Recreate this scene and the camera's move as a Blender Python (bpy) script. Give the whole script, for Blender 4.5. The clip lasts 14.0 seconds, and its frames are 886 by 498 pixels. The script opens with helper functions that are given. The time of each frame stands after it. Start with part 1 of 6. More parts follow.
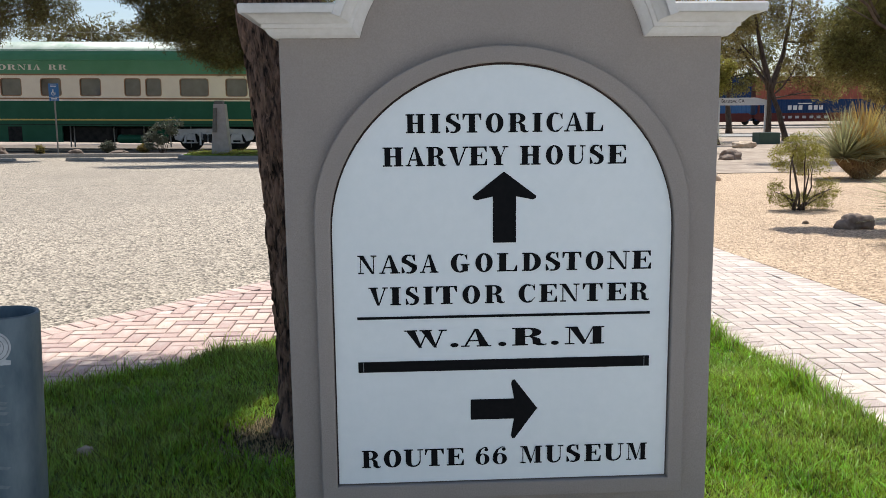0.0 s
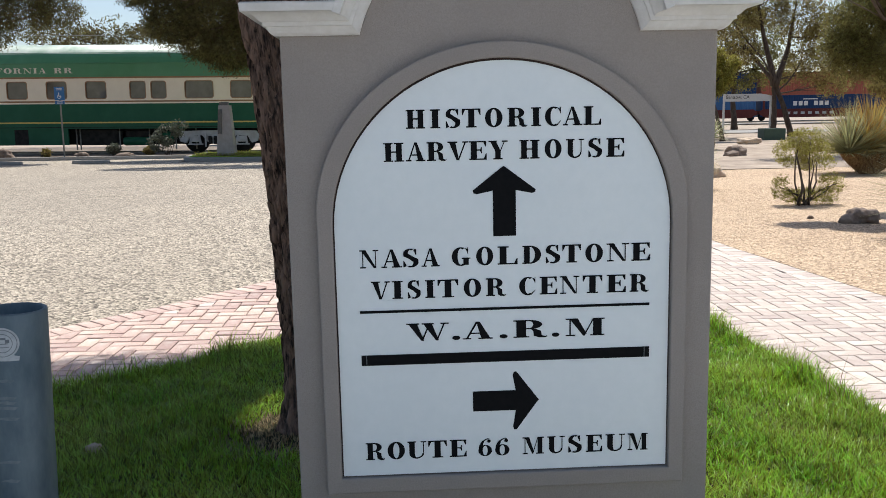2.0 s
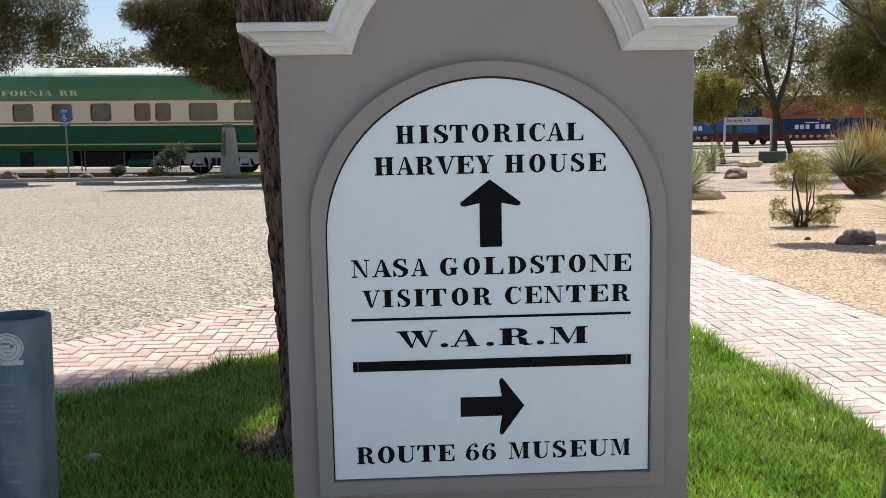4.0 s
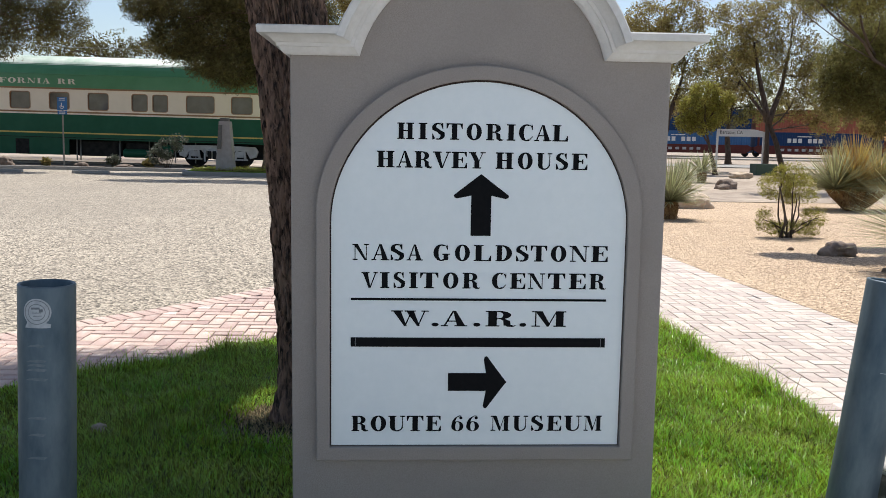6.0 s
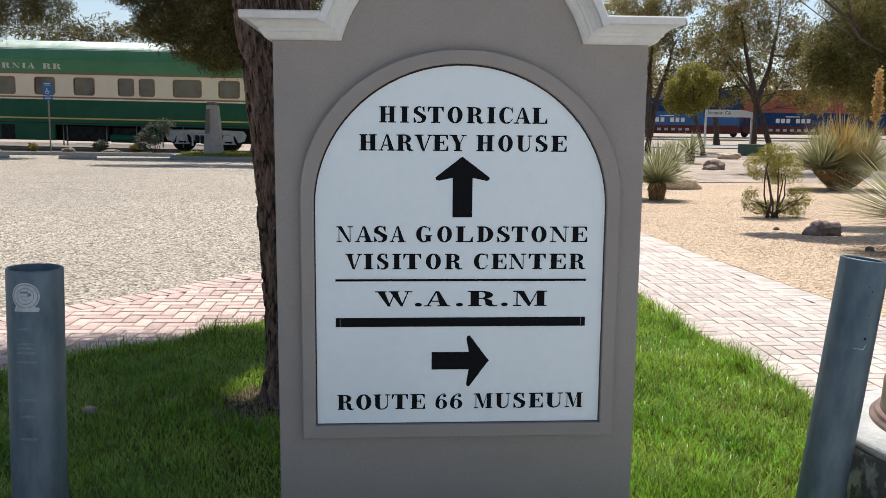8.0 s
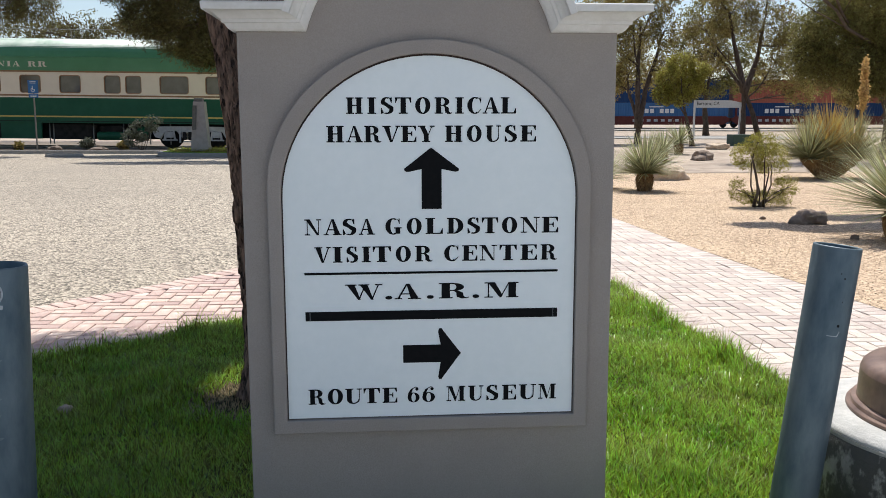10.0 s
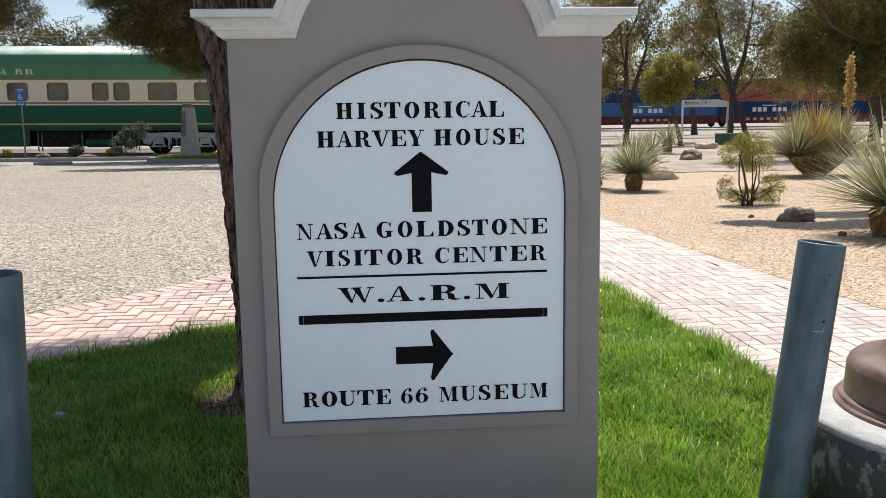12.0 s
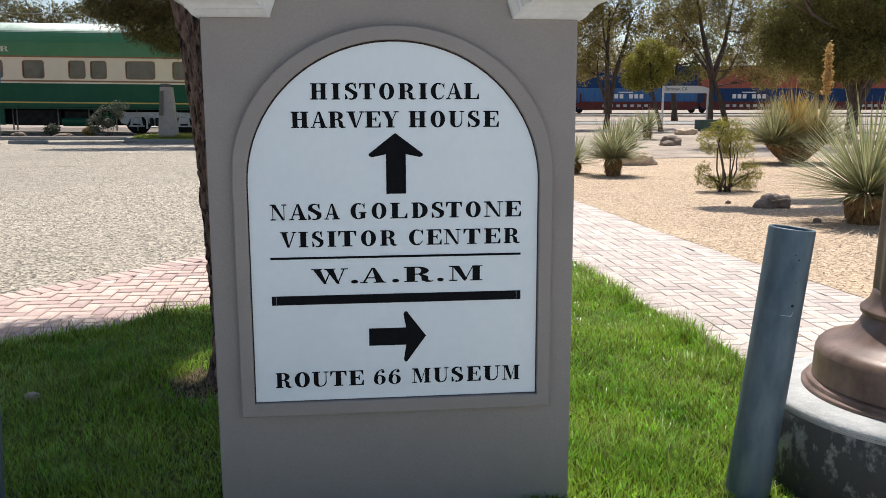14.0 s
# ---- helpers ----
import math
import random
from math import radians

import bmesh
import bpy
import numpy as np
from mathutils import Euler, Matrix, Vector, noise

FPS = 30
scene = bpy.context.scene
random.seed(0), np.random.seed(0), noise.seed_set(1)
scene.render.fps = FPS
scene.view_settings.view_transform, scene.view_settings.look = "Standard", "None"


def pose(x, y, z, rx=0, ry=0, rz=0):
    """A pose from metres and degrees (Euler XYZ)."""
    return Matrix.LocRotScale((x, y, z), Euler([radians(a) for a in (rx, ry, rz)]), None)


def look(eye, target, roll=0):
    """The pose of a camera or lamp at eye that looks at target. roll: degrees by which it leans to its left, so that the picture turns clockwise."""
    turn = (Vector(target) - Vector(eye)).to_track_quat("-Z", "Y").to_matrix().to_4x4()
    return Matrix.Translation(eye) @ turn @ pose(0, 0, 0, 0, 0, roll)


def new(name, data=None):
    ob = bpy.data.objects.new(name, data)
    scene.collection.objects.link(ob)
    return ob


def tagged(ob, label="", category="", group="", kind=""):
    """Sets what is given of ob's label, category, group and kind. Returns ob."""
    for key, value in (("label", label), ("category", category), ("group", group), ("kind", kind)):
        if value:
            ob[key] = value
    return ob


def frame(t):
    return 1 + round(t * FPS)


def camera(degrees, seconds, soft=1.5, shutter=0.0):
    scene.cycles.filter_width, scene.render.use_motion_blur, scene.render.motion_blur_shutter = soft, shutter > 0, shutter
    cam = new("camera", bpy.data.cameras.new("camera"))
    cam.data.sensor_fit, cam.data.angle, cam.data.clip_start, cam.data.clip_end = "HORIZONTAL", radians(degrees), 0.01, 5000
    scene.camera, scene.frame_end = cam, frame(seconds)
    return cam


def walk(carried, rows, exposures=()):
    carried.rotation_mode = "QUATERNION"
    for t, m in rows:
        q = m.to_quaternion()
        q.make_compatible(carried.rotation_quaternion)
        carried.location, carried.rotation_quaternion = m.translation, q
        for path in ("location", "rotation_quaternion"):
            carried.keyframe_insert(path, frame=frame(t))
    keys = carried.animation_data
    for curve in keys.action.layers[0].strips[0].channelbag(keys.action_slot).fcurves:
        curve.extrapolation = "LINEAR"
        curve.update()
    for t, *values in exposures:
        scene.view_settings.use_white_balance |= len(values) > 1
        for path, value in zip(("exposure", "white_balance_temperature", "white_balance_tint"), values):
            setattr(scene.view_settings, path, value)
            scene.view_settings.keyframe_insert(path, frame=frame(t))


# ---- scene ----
cam = camera(54.5, 14.0, soft=0.6)
PATH = [
    (0, (-0.263, -2.287, 1.388), (-0.177, -0.311, 1.09), -0.3),
    (0.5, (-0.259, -2.289, 1.384), (-0.178, -0.31, 1.106), -0.3),
    (1, (-0.258, -2.293, 1.38), (-0.177, -0.318, 1.079), -0.4),
    (1.5, (-0.253, -2.303, 1.382), (-0.196, -0.327, 1.076), -0.5),
    (2, (-0.251, -2.317, 1.377), (-0.179, -0.341, 1.078), -0.9),
    (2.5, (-0.244, -2.299, 1.364), (-0.177, -0.322, 1.073), -1.0),
    (3, (-0.215, -2.307, 1.358), (-0.146, -0.327, 1.084), -1.2),
    (5.5, (-0.218, -2.619, 1.354), (-0.143, -0.634, 1.12), 0.7),
    (6, (-0.23, -2.646, 1.341), (-0.143, -0.662, 1.098), 1.2),
    (6.5, (-0.238, -2.661, 1.353), (-0.145, -0.681, 1.09), 1.5),
    (7, (-0.233, -2.675, 1.36), (-0.148, -0.696, 1.084), 1.5),
    (7.5, (-0.218, -2.698, 1.358), (-0.114, -0.719, 1.084), 1.0),
    (8, (-0.208, -2.695, 1.343), (-0.098, -0.718, 1.061), 0.8),
    (8.5, (-0.178, -2.673, 1.338), (-0.055, -0.698, 1.045), 0.6),
    (11, (-0.135, -2.684, 1.332), (-0.004, -0.71, 1.036), -0.1),
    (11.5, (-0.141, -2.694, 1.336), (-0.002, -0.72, 1.043), -0.3),
    (12, (-0.139, -2.709, 1.338), (0.01, -0.735, 1.048), -0.6),
    (12.5, (-0.129, -2.706, 1.335), (0.063, -0.739, 1.027), -0.4),
    (13, (-0.121, -2.718, 1.335), (0.088, -0.753, 1.021), -0.1),
    (13.5, (-0.119, -2.714, 1.337), (0.08, -0.749, 1.02), 0.3),
    (14, (-0.119, -2.716, 1.334), (0.075, -0.752, 1.006), 0.1),
]
walk(cam, [(t, look(eye, target, roll)) for t, eye, target, roll in PATH])

# ---- light ----
SUN_EL, SUN_AZ = radians(66), radians(18)          # elevation; azimuth from +y towards +x
sun_dir = Vector((math.cos(SUN_EL) * math.sin(SUN_AZ), math.cos(SUN_EL) * math.cos(SUN_AZ), math.sin(SUN_EL)))
world = bpy.data.worlds.new("sky")
world.use_nodes = True
scene.world = world
wn = world.node_tree.nodes
sky = wn.new("ShaderNodeTexSky")
sky.sky_type = 'NISHITA'
sky.sun_disc = False
sky.sun_elevation, sky.sun_rotation = SUN_EL, SUN_AZ
sky.air_density, sky.dust_density = 1.0, 1.2
wn["Background"].inputs["Strength"].default_value = 0.095
world.node_tree.links.new(sky.outputs[0], wn["Background"].inputs["Color"])
sun_data = bpy.data.lights.new("sun", 'SUN')
sun_data.energy, sun_data.angle, sun_data.color = 4.0, radians(0.55), (1.0, 0.985, 0.94)
sun = new("sun", sun_data)
sun.matrix_world = look(tuple(sun_dir * 50), (0, 0, 0))
scene.view_settings.exposure = 0.55

# ---- materials ----
def mat(name, c1, c2=None, scale=8.0, rough=0.85, bump=0.0, bscale=None, metal=0.0, c3=None, scale3=1.2, amount3=0.4,
        spec=0.5, rnd="", rndamt=0.25, stretch=(1, 1, 1), detail=6.0, kind="noise", translucent=0.0, coords="Object", lo=0.35, hi=0.65):
    """Two-scale procedural surface: fine pattern c1/c2, broad stains c3, relief, per-piece variation."""
    m = bpy.data.materials.new(name)
    m.use_nodes = True
    nt = m.node_tree
    N, L = nt.nodes, nt.links
    b = N["Principled BSDF"]
    b.inputs["Roughness"].default_value = rough
    b.inputs["Metallic"].default_value = metal
    b.inputs["Specular IOR Level"].default_value = spec
    tc = N.new("ShaderNodeTexCoord")
    mp = N.new("ShaderNodeMapping")
    mp.inputs["Scale"].default_value = stretch
    L.new(tc.outputs[coords], mp.inputs["Vector"])

    def tex(sc, kd="noise"):
        if kd == "voronoi":
            n = N.new("ShaderNodeTexVoronoi")
            n.inputs["Scale"].default_value = sc
        else:
            n = N.new("ShaderNodeTexNoise")
            n.inputs["Scale"].default_value = sc
            n.inputs["Detail"].default_value = detail
            n.inputs["Roughness"].default_value = 0.62
        L.new(mp.outputs["Vector"], n.inputs["Vector"])
        return n

    def mix(fac, a, c):
        x = N.new("ShaderNodeMix")
        x.data_type = 'RGBA'
        if hasattr(fac, "is_linked"):
            L.new(fac, x.inputs["Factor"])
        else:
            x.inputs["Factor"].default_value = fac
        for s, v in ((x.inputs[6], a), (x.inputs[7], c)):
            if isinstance(v, tuple):
                s.default_value = (*v, 1)
            else:
                L.new(v, s)
        return x.outputs[2]

    def ramp(sock, l, h):
        r = N.new("ShaderNodeMapRange")
        r.inputs["From Min"].default_value, r.inputs["From Max"].default_value = l, h
        L.new(sock, r.inputs["Value"])
        return r.outputs["Result"]

    col = c1
    fine = None
    if c2:
        fine = tex(scale, kind)
        if kind == "voronoi":
            sep = N.new("ShaderNodeSeparateColor")
            L.new(fine.outputs["Color"], sep.inputs["Color"])
            fac = sep.outputs[0]
        else:
            fac = ramp(fine.outputs[0], lo, hi)
        col = mix(fac, c1, c2)
    if c3:
        big = tex(scale3)
        r = ramp(big.outputs[0], 0.42, 0.68)
        mm = N.new("ShaderNodeMath")
        mm.operation = 'MULTIPLY'
        mm.inputs[1].default_value = amount3
        L.new(r, mm.inputs[0])
        col = mix(mm.outputs[0], col, c3)
    if rnd:
        src = N.new("ShaderNodeObjectInfo").outputs["Random"] if rnd == "object" else N.new("ShaderNodeNewGeometry").outputs["Random Per Island"]
        r = N.new("ShaderNodeMapRange")
        r.inputs["To Min"].default_value, r.inputs["To Max"].default_value = 1 - rndamt, 1 + rndamt
        L.new(src, r.inputs["Value"])
        hs = N.new("ShaderNodeHueSaturation")
        L.new(r.outputs[0], hs.inputs["Value"])
        h2 = N.new("ShaderNodeMapRange")
        h2.inputs["To Min"].default_value, h2.inputs["To Max"].default_value = 0.5 - 0.05 * rndamt, 0.5 + 0.05 * rndamt
        L.new(src, h2.inputs["Value"])
        L.new(h2.outputs[0], hs.inputs["Hue"])
        if isinstance(col, tuple):
            hs.inputs["Color"].default_value = (*col, 1)
        else:
            L.new(col, hs.inputs["Color"])
        col = hs.outputs[0]
    if isinstance(col, tuple):
        b.inputs["Base Color"].default_value = (*col, 1)
    else:
        L.new(col, b.inputs["Base Color"])
    if bump:
        bn = tex(bscale or scale, kind)
        bp = N.new("ShaderNodeBump")
        bp.inputs["Strength"].default_value = min(1.0, bump)
        bp.inputs["Distance"].default_value = 0.01
        L.new(bn.outputs[0], bp.inputs["Height"])
        L.new(bp.outputs[0], b.inputs["Normal"])
    if translucent:
        tr = N.new("ShaderNodeBsdfTranslucent")
        if isinstance(col, tuple):
            tr.inputs["Color"].default_value = (*col, 1)
        else:
            L.new(col, tr.inputs["Color"])
        ms = N.new("ShaderNodeMixShader")
        ms.inputs[0].default_value = translucent
        L.new(b.outputs[0], ms.inputs[1])
        L.new(tr.outputs[0], ms.inputs[2])
        L.new(ms.outputs[0], N["Material Output"].inputs["Surface"])
    return m


M_stucco = mat("stucco_taupe", (0.31, 0.268, 0.237), (0.35, 0.308, 0.273), 220, 0.93, 0.35, 320, c3=(0.275, 0.238, 0.212), scale3=2.5, amount3=0.5)
M_cap = mat("cap_white_paint", (0.74, 0.71, 0.67), (0.68, 0.65, 0.60), 60, 0.85, 0.2, 150, c3=(0.55, 0.51, 0.46), scale3=5, amount3=0.55)
M_panel = mat("panel_white", (0.77, 0.81, 0.80), (0.80, 0.835, 0.825), 30, 0.42, 0.03, 40, c3=(0.70, 0.755, 0.765), scale3=3, amount3=0.35)
M_black = mat("vinyl_black", (0.005, 0.006, 0.007), (0.008, 0.008, 0.009), 60, 0.55, spec=0.06)
M_gapshade = mat("gap_shade", (0.05, 0.035, 0.03), (0.09, 0.06, 0.05), 40, 0.9)
M_galv = mat("galvanized_steel", (0.066, 0.101, 0.122), (0.128, 0.168, 0.186), 18, 0.5, 0.08, 60, metal=0.3, c3=(0.215, 0.25, 0.262), scale3=5.5, amount3=0.5, stretch=(1, 1, 0.35))
# darker copy of the pipe steel; the colour holds the shade inside
M_galvin = mat("steel_inside_shade", (0.04, 0.06, 0.085), (0.06, 0.08, 0.10), 12, 0.6, metal=0.3)
M_sticker = mat("sticker_grey", (0.48, 0.50, 0.50), (0.36, 0.38, 0.39), 45, 0.6, lo=0.45, hi=0.7)
M_glue = mat("glue_residue", (0.115, 0.15, 0.165), (0.175, 0.205, 0.215), 60, 0.6)
M_stickink = mat("sticker_ink", (0.14, 0.155, 0.165), (0.2, 0.21, 0.22), 60, 0.6)
M_brick = mat("paver_brick", (0.47, 0.315, 0.265), (0.57, 0.42, 0.36), 55, 0.9, 0.35, 180, c3=(0.63, 0.53, 0.465), scale3=1.6, amount3=0.7, rnd="object", rndamt=0.2, coords="Generated")
M_brickfar = mat("paver_brick_joined", (0.48, 0.325, 0.275), (0.58, 0.435, 0.37), 55, 0.9, 0.35, 180, c3=(0.66, 0.575, 0.51), scale3=0.9, amount3=0.75, rnd="island", rndamt=0.2)
M_brickpale = mat("paver_brick_bleached", (0.48, 0.38, 0.325), (0.57, 0.48, 0.42), 55, 0.9, 0.35, 180, c3=(0.64, 0.58, 0.515), scale3=1.4, amount3=0.7, rnd="object", rndamt=0.16, coords="Generated")
M_brickpalefar = mat("paver_brick_bleached_joined", (0.53, 0.445, 0.385), (0.61, 0.53, 0.47), 55, 0.9, 0.35, 180, c3=(0.45, 0.32, 0.272), scale3=0.8, amount3=0.5, rnd="island", rndamt=0.16)
M_joint = mat("joint_sand", (0.06, 0.042, 0.033), (0.10, 0.075, 0.058), 90, 0.95, 0.3, 200)
M_lot = mat("lot_aggregate", (0.05, 0.04, 0.03), (0.62, 0.525, 0.41), 50, 0.92, 1.0, 50, c3=(0.24, 0.205, 0.165), scale3=0.22, amount3=0.5, kind="voronoi")
M_gravel = mat("garden_gravel", (0.20, 0.13, 0.08), (0.66, 0.485, 0.33), 44, 0.95, 1.0, 48, c3=(0.58, 0.43, 0.285), scale3=0.5, amount3=0.4, kind="voronoi")
M_pebble = mat("pebble", (0.56, 0.41, 0.28), (0.68, 0.52, 0.37), 30, 0.9, rnd="island", rndamt=0.18)
M_dirt = mat("dry_ground", (0.28, 0.215, 0.165), (0.47, 0.38, 0.295), 1.6, 0.95, 0.5, 30, c3=(0.20, 0.155, 0.12), scale3=0.35, amount3=0.65)
M_ballast = mat("rail_ballast", (0.26, 0.235, 0.21), (0.40, 0.365, 0.33), 8, 0.95, 0.6, 14, kind="voronoi")
# pale on purpose: this unseen pavement reflects sunlight up at the sign
M_bouncepave = mat("bounce_pavement", (0.46, 0.455, 0.44), (0.56, 0.55, 0.53), 70, 0.93, 0.6, 90, c3=(0.42, 0.415, 0.405), scale3=0.5, amount3=0.5)
# soil colour darkened to carry the shade under the coach and kerb
M_stripsoil = mat("strip_soil_shaded", (0.10, 0.075, 0.058), (0.20, 0.155, 0.115), 4, 0.95, 0.5, 30)
# soil taken down to near-black, standing in for shade between the blades
M_soil = mat("lawn_soil_shade", (0.016, 0.022, 0.008), (0.038, 0.034, 0.018), 22, 0.95, 0.6, 60, spec=0.1)
M_grass = mat("grass_blade", (0.165, 0.295, 0.017), (0.34, 0.455, 0.046), 2.2, 0.27, spec=0.7, rnd="island", rndamt=0.85, translucent=0.5, c3=(0.39, 0.42, 0.09), scale3=1.3, amount3=0.5)
M_straw = mat("dry_straw", (0.45, 0.36, 0.20), (0.33, 0.24, 0.14), 20, 0.8, rnd="island", rndamt=0.3, translucent=0.2)
M_gold = mat("dry_golden_husk", (0.56, 0.37, 0.14), (0.68, 0.47, 0.20), 12, 0.8, rnd="island", rndamt=0.25, translucent=0.3)
M_barkpine = mat("pine_bark", (0.022, 0.013, 0.010), (0.34, 0.21, 0.15), 40, 0.95, 1.0, 80, c3=(0.25, 0.225, 0.205), scale3=1.1, amount3=0.4, stretch=(1, 1, 0.2), spec=0.12, lo=0.39, hi=0.57)
M_bark = mat("tree_bark", (0.06, 0.045, 0.035), (0.13, 0.10, 0.08), 12, 0.95, 0.7, 30, stretch=(1, 1, 0.3), spec=0.15)
M_pine = mat("pine_needles", (0.085, 0.076, 0.029), (0.178, 0.149, 0.060), 0.9, 0.6, rnd="island", rndamt=0.45, translucent=0.38, spec=0.15)
M_leafg = mat("leaf_green", (0.232, 0.212, 0.044), (0.360, 0.320, 0.080), 0.9, 0.55, rnd="island", rndamt=0.5, translucent=0.5, spec=0.15)
# brighter copy of the needles, with sunlight put into the colour
M_pineolive = mat("pine_needles_sunny", (0.139, 0.127, 0.039), (0.254, 0.226, 0.082), 0.7, 0.6, rnd="island", rndamt=0.5, translucent=0.5, spec=0.15)
M_leafo = mat("leaf_olive", (0.195, 0.156, 0.051), (0.328, 0.257, 0.101), 0.8, 0.6, rnd="island", rndamt=0.5, translucent=0.5, spec=0.15)
M_yucca = mat("yucca_leaf", (0.31, 0.315, 0.155), (0.46, 0.45, 0.26), 3, 0.5, rnd="island", rndamt=0.35, translucent=0.2)
M_yuccay = mat("yucca_leaf_golden", (0.52, 0.31, 0.09), (0.37, 0.29, 0.10), 2.5, 0.55, rnd="island", rndamt=0.4, translucent=0.25)
M_yuccatr = mat("dead_leaf_skirt", (0.14, 0.075, 0.032), (0.29, 0.18, 0.085), 25, 0.9, 0.8, 50, rnd="island", rndamt=0.4, spec=0.15)
M_rock = mat("rock_brown", (0.165, 0.115, 0.088), (0.31, 0.235, 0.18), 9, 0.92, 0.9, 24, c3=(0.085, 0.065, 0.055), scale3=4, amount3=0.6)
M_rockpale = mat("rock_tan", (0.46, 0.35, 0.25), (0.60, 0.48, 0.36), 7, 0.92, 0.9, 20, c3=(0.34, 0.25, 0.19), scale3=4, amount3=0.5)
# pale tan blotches put the lamp's sunlit side into the paint colour
M_bronze = mat("lamp_brown_paint", (0.105, 0.062, 0.045), (0.16, 0.095, 0.068), 12, 0.42, 0.06, 80, c3=(0.34, 0.225, 0.17), scale3=4, amount3=0.7, metal=0.1)
# mottling is real; darker side and paler top carry shade and sun in colour
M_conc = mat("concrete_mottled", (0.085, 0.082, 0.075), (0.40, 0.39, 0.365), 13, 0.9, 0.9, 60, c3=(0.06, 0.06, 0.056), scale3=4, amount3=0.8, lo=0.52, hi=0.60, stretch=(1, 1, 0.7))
M_conctop = mat("concrete_sunlit_top", (0.42, 0.41, 0.39), (0.53, 0.515, 0.49), 25, 0.9, 0.4, 80, c3=(0.30, 0.29, 0.27), scale3=6, amount3=0.5)
M_curb = mat("curb_concrete", (0.24, 0.225, 0.205), (0.32, 0.30, 0.275), 20, 0.9, 0.3, 60)
M_green = mat("coach_green_paint", (0.06, 0.215, 0.095), (0.075, 0.25, 0.12), 1.5, 0.36, c3=(0.10, 0.28, 0.15), scale3=0.5, amount3=0.5)
M_greendk = mat("coach_dark_green_paint", (0.014, 0.088, 0.048), (0.02, 0.105, 0.06), 1.5, 0.4, spec=0.15)
# whitish patches paint the gleam of the roof into its colour
M_roof = mat("coach_roof_paint", (0.26, 0.38, 0.28), (0.56, 0.62, 0.52), 1.3, 0.5, c3=(0.74, 0.76, 0.68), scale3=0.8, amount3=0.8)
M_cream = mat("coach_cream_paint", (0.82, 0.71, 0.55), (0.86, 0.75, 0.59), 3, 0.5)
M_orange = mat("coach_orange_trim", (0.26, 0.12, 0.05), (0.33, 0.17, 0.07), 5, 0.5)
M_yellow = mat("coach_yellow_stripe", (0.62, 0.47, 0.11), (0.55, 0.41, 0.10), 6, 0.5)
M_winglass = mat("coach_window_tint", (0.10, 0.085, 0.065), (0.16, 0.14, 0.11), 1.5, 0.12, spec=0.6)
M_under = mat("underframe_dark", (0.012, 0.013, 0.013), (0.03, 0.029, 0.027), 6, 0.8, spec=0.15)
M_truck = mat("bogie_silver_paint", (0.52, 0.52, 0.51), (0.42, 0.41, 0.40), 5, 0.55, c3=(0.25, 0.23, 0.21), scale3=3, amount3=0.4)
M_white = mat("white_paint", (0.72, 0.72, 0.70), (0.66, 0.66, 0.64), 10, 0.6)
M_bluesign = mat("parking_sign_blue", (0.018, 0.12, 0.32), (0.025, 0.14, 0.36), 10, 0.45)
M_post = mat("post_steel", (0.26, 0.25, 0.22), (0.20, 0.19, 0.17), 10, 0.55, metal=0.3)
M_mon = mat("monument_stone", (0.30, 0.255, 0.225), (0.37, 0.32, 0.285), 6, 0.9, 0.4, 30)
M_plaque = mat("plaque_dark", (0.08, 0.07, 0.06), (0.12, 0.105, 0.09), 12, 0.5)
M_contblue = mat("container_blue", (0.012, 0.038, 0.11), (0.018, 0.05, 0.13), 0.5, 0.55, spec=0.15)
M_contblue2 = mat("container_bright_blue", (0.022, 0.10, 0.25), (0.028, 0.12, 0.28), 0.5, 0.55)
M_contred = mat("container_rust_red", (0.33, 0.105, 0.072), (0.28, 0.09, 0.062), 0.5, 0.65, spec=0.15)
M_contgrey = mat("container_grey", (0.36, 0.37, 0.36), (0.42, 0.43, 0.42), 0.5, 0.6)
M_well = mat("well_car_maroon", (0.105, 0.028, 0.024), (0.14, 0.04, 0.032), 1, 0.7, spec=0.15)
M_steel = mat("rail_steel", (0.22, 0.19, 0.17), (0.3, 0.27, 0.24), 4, 0.4, metal=0.6)
M_utility = mat("utility_box_green", (0.035, 0.07, 0.05), (0.045, 0.085, 0.06), 6, 0.6)

# ---- mesh helpers ----
def mesh_of(name, verts, faces, material, smooth=False):
    me = bpy.data.meshes.new(name)
    me.from_pydata([tuple(v) for v in verts], [], [tuple(f) for f in faces])
    me.update()
    for mm in (material if isinstance(material, (list, tuple)) else [material]):
        me.materials.append(mm)
    if smooth:
        me.polygons.foreach_set("use_smooth", [True] * len(me.polygons))
    return me


def put(name, me, parent=None, label="", m=None):
    ob = new(name, me)
    if parent is not None:
        ob.parent = parent
    if m is not None:
        ob.matrix_basis = m
    if label:
        ob["label"] = label
    return ob


def part(name, bm, material, parent, label="", smooth=False, m=None):
    me = bpy.data.meshes.new(name)
    bm.to_mesh(me)
    bm.free()
    me.materials.append(material)
    if smooth:
        me.polygons.foreach_set("use_smooth", [True] * len(me.polygons))
    return put(name, me, parent, label, m)


def root(name, label, category, m=None, group="", kind=""):
    e = new(name)
    e.empty_display_size = 0.1
    if m is not None:
        e.matrix_basis = m
    return tagged(e, label, category, group, kind)


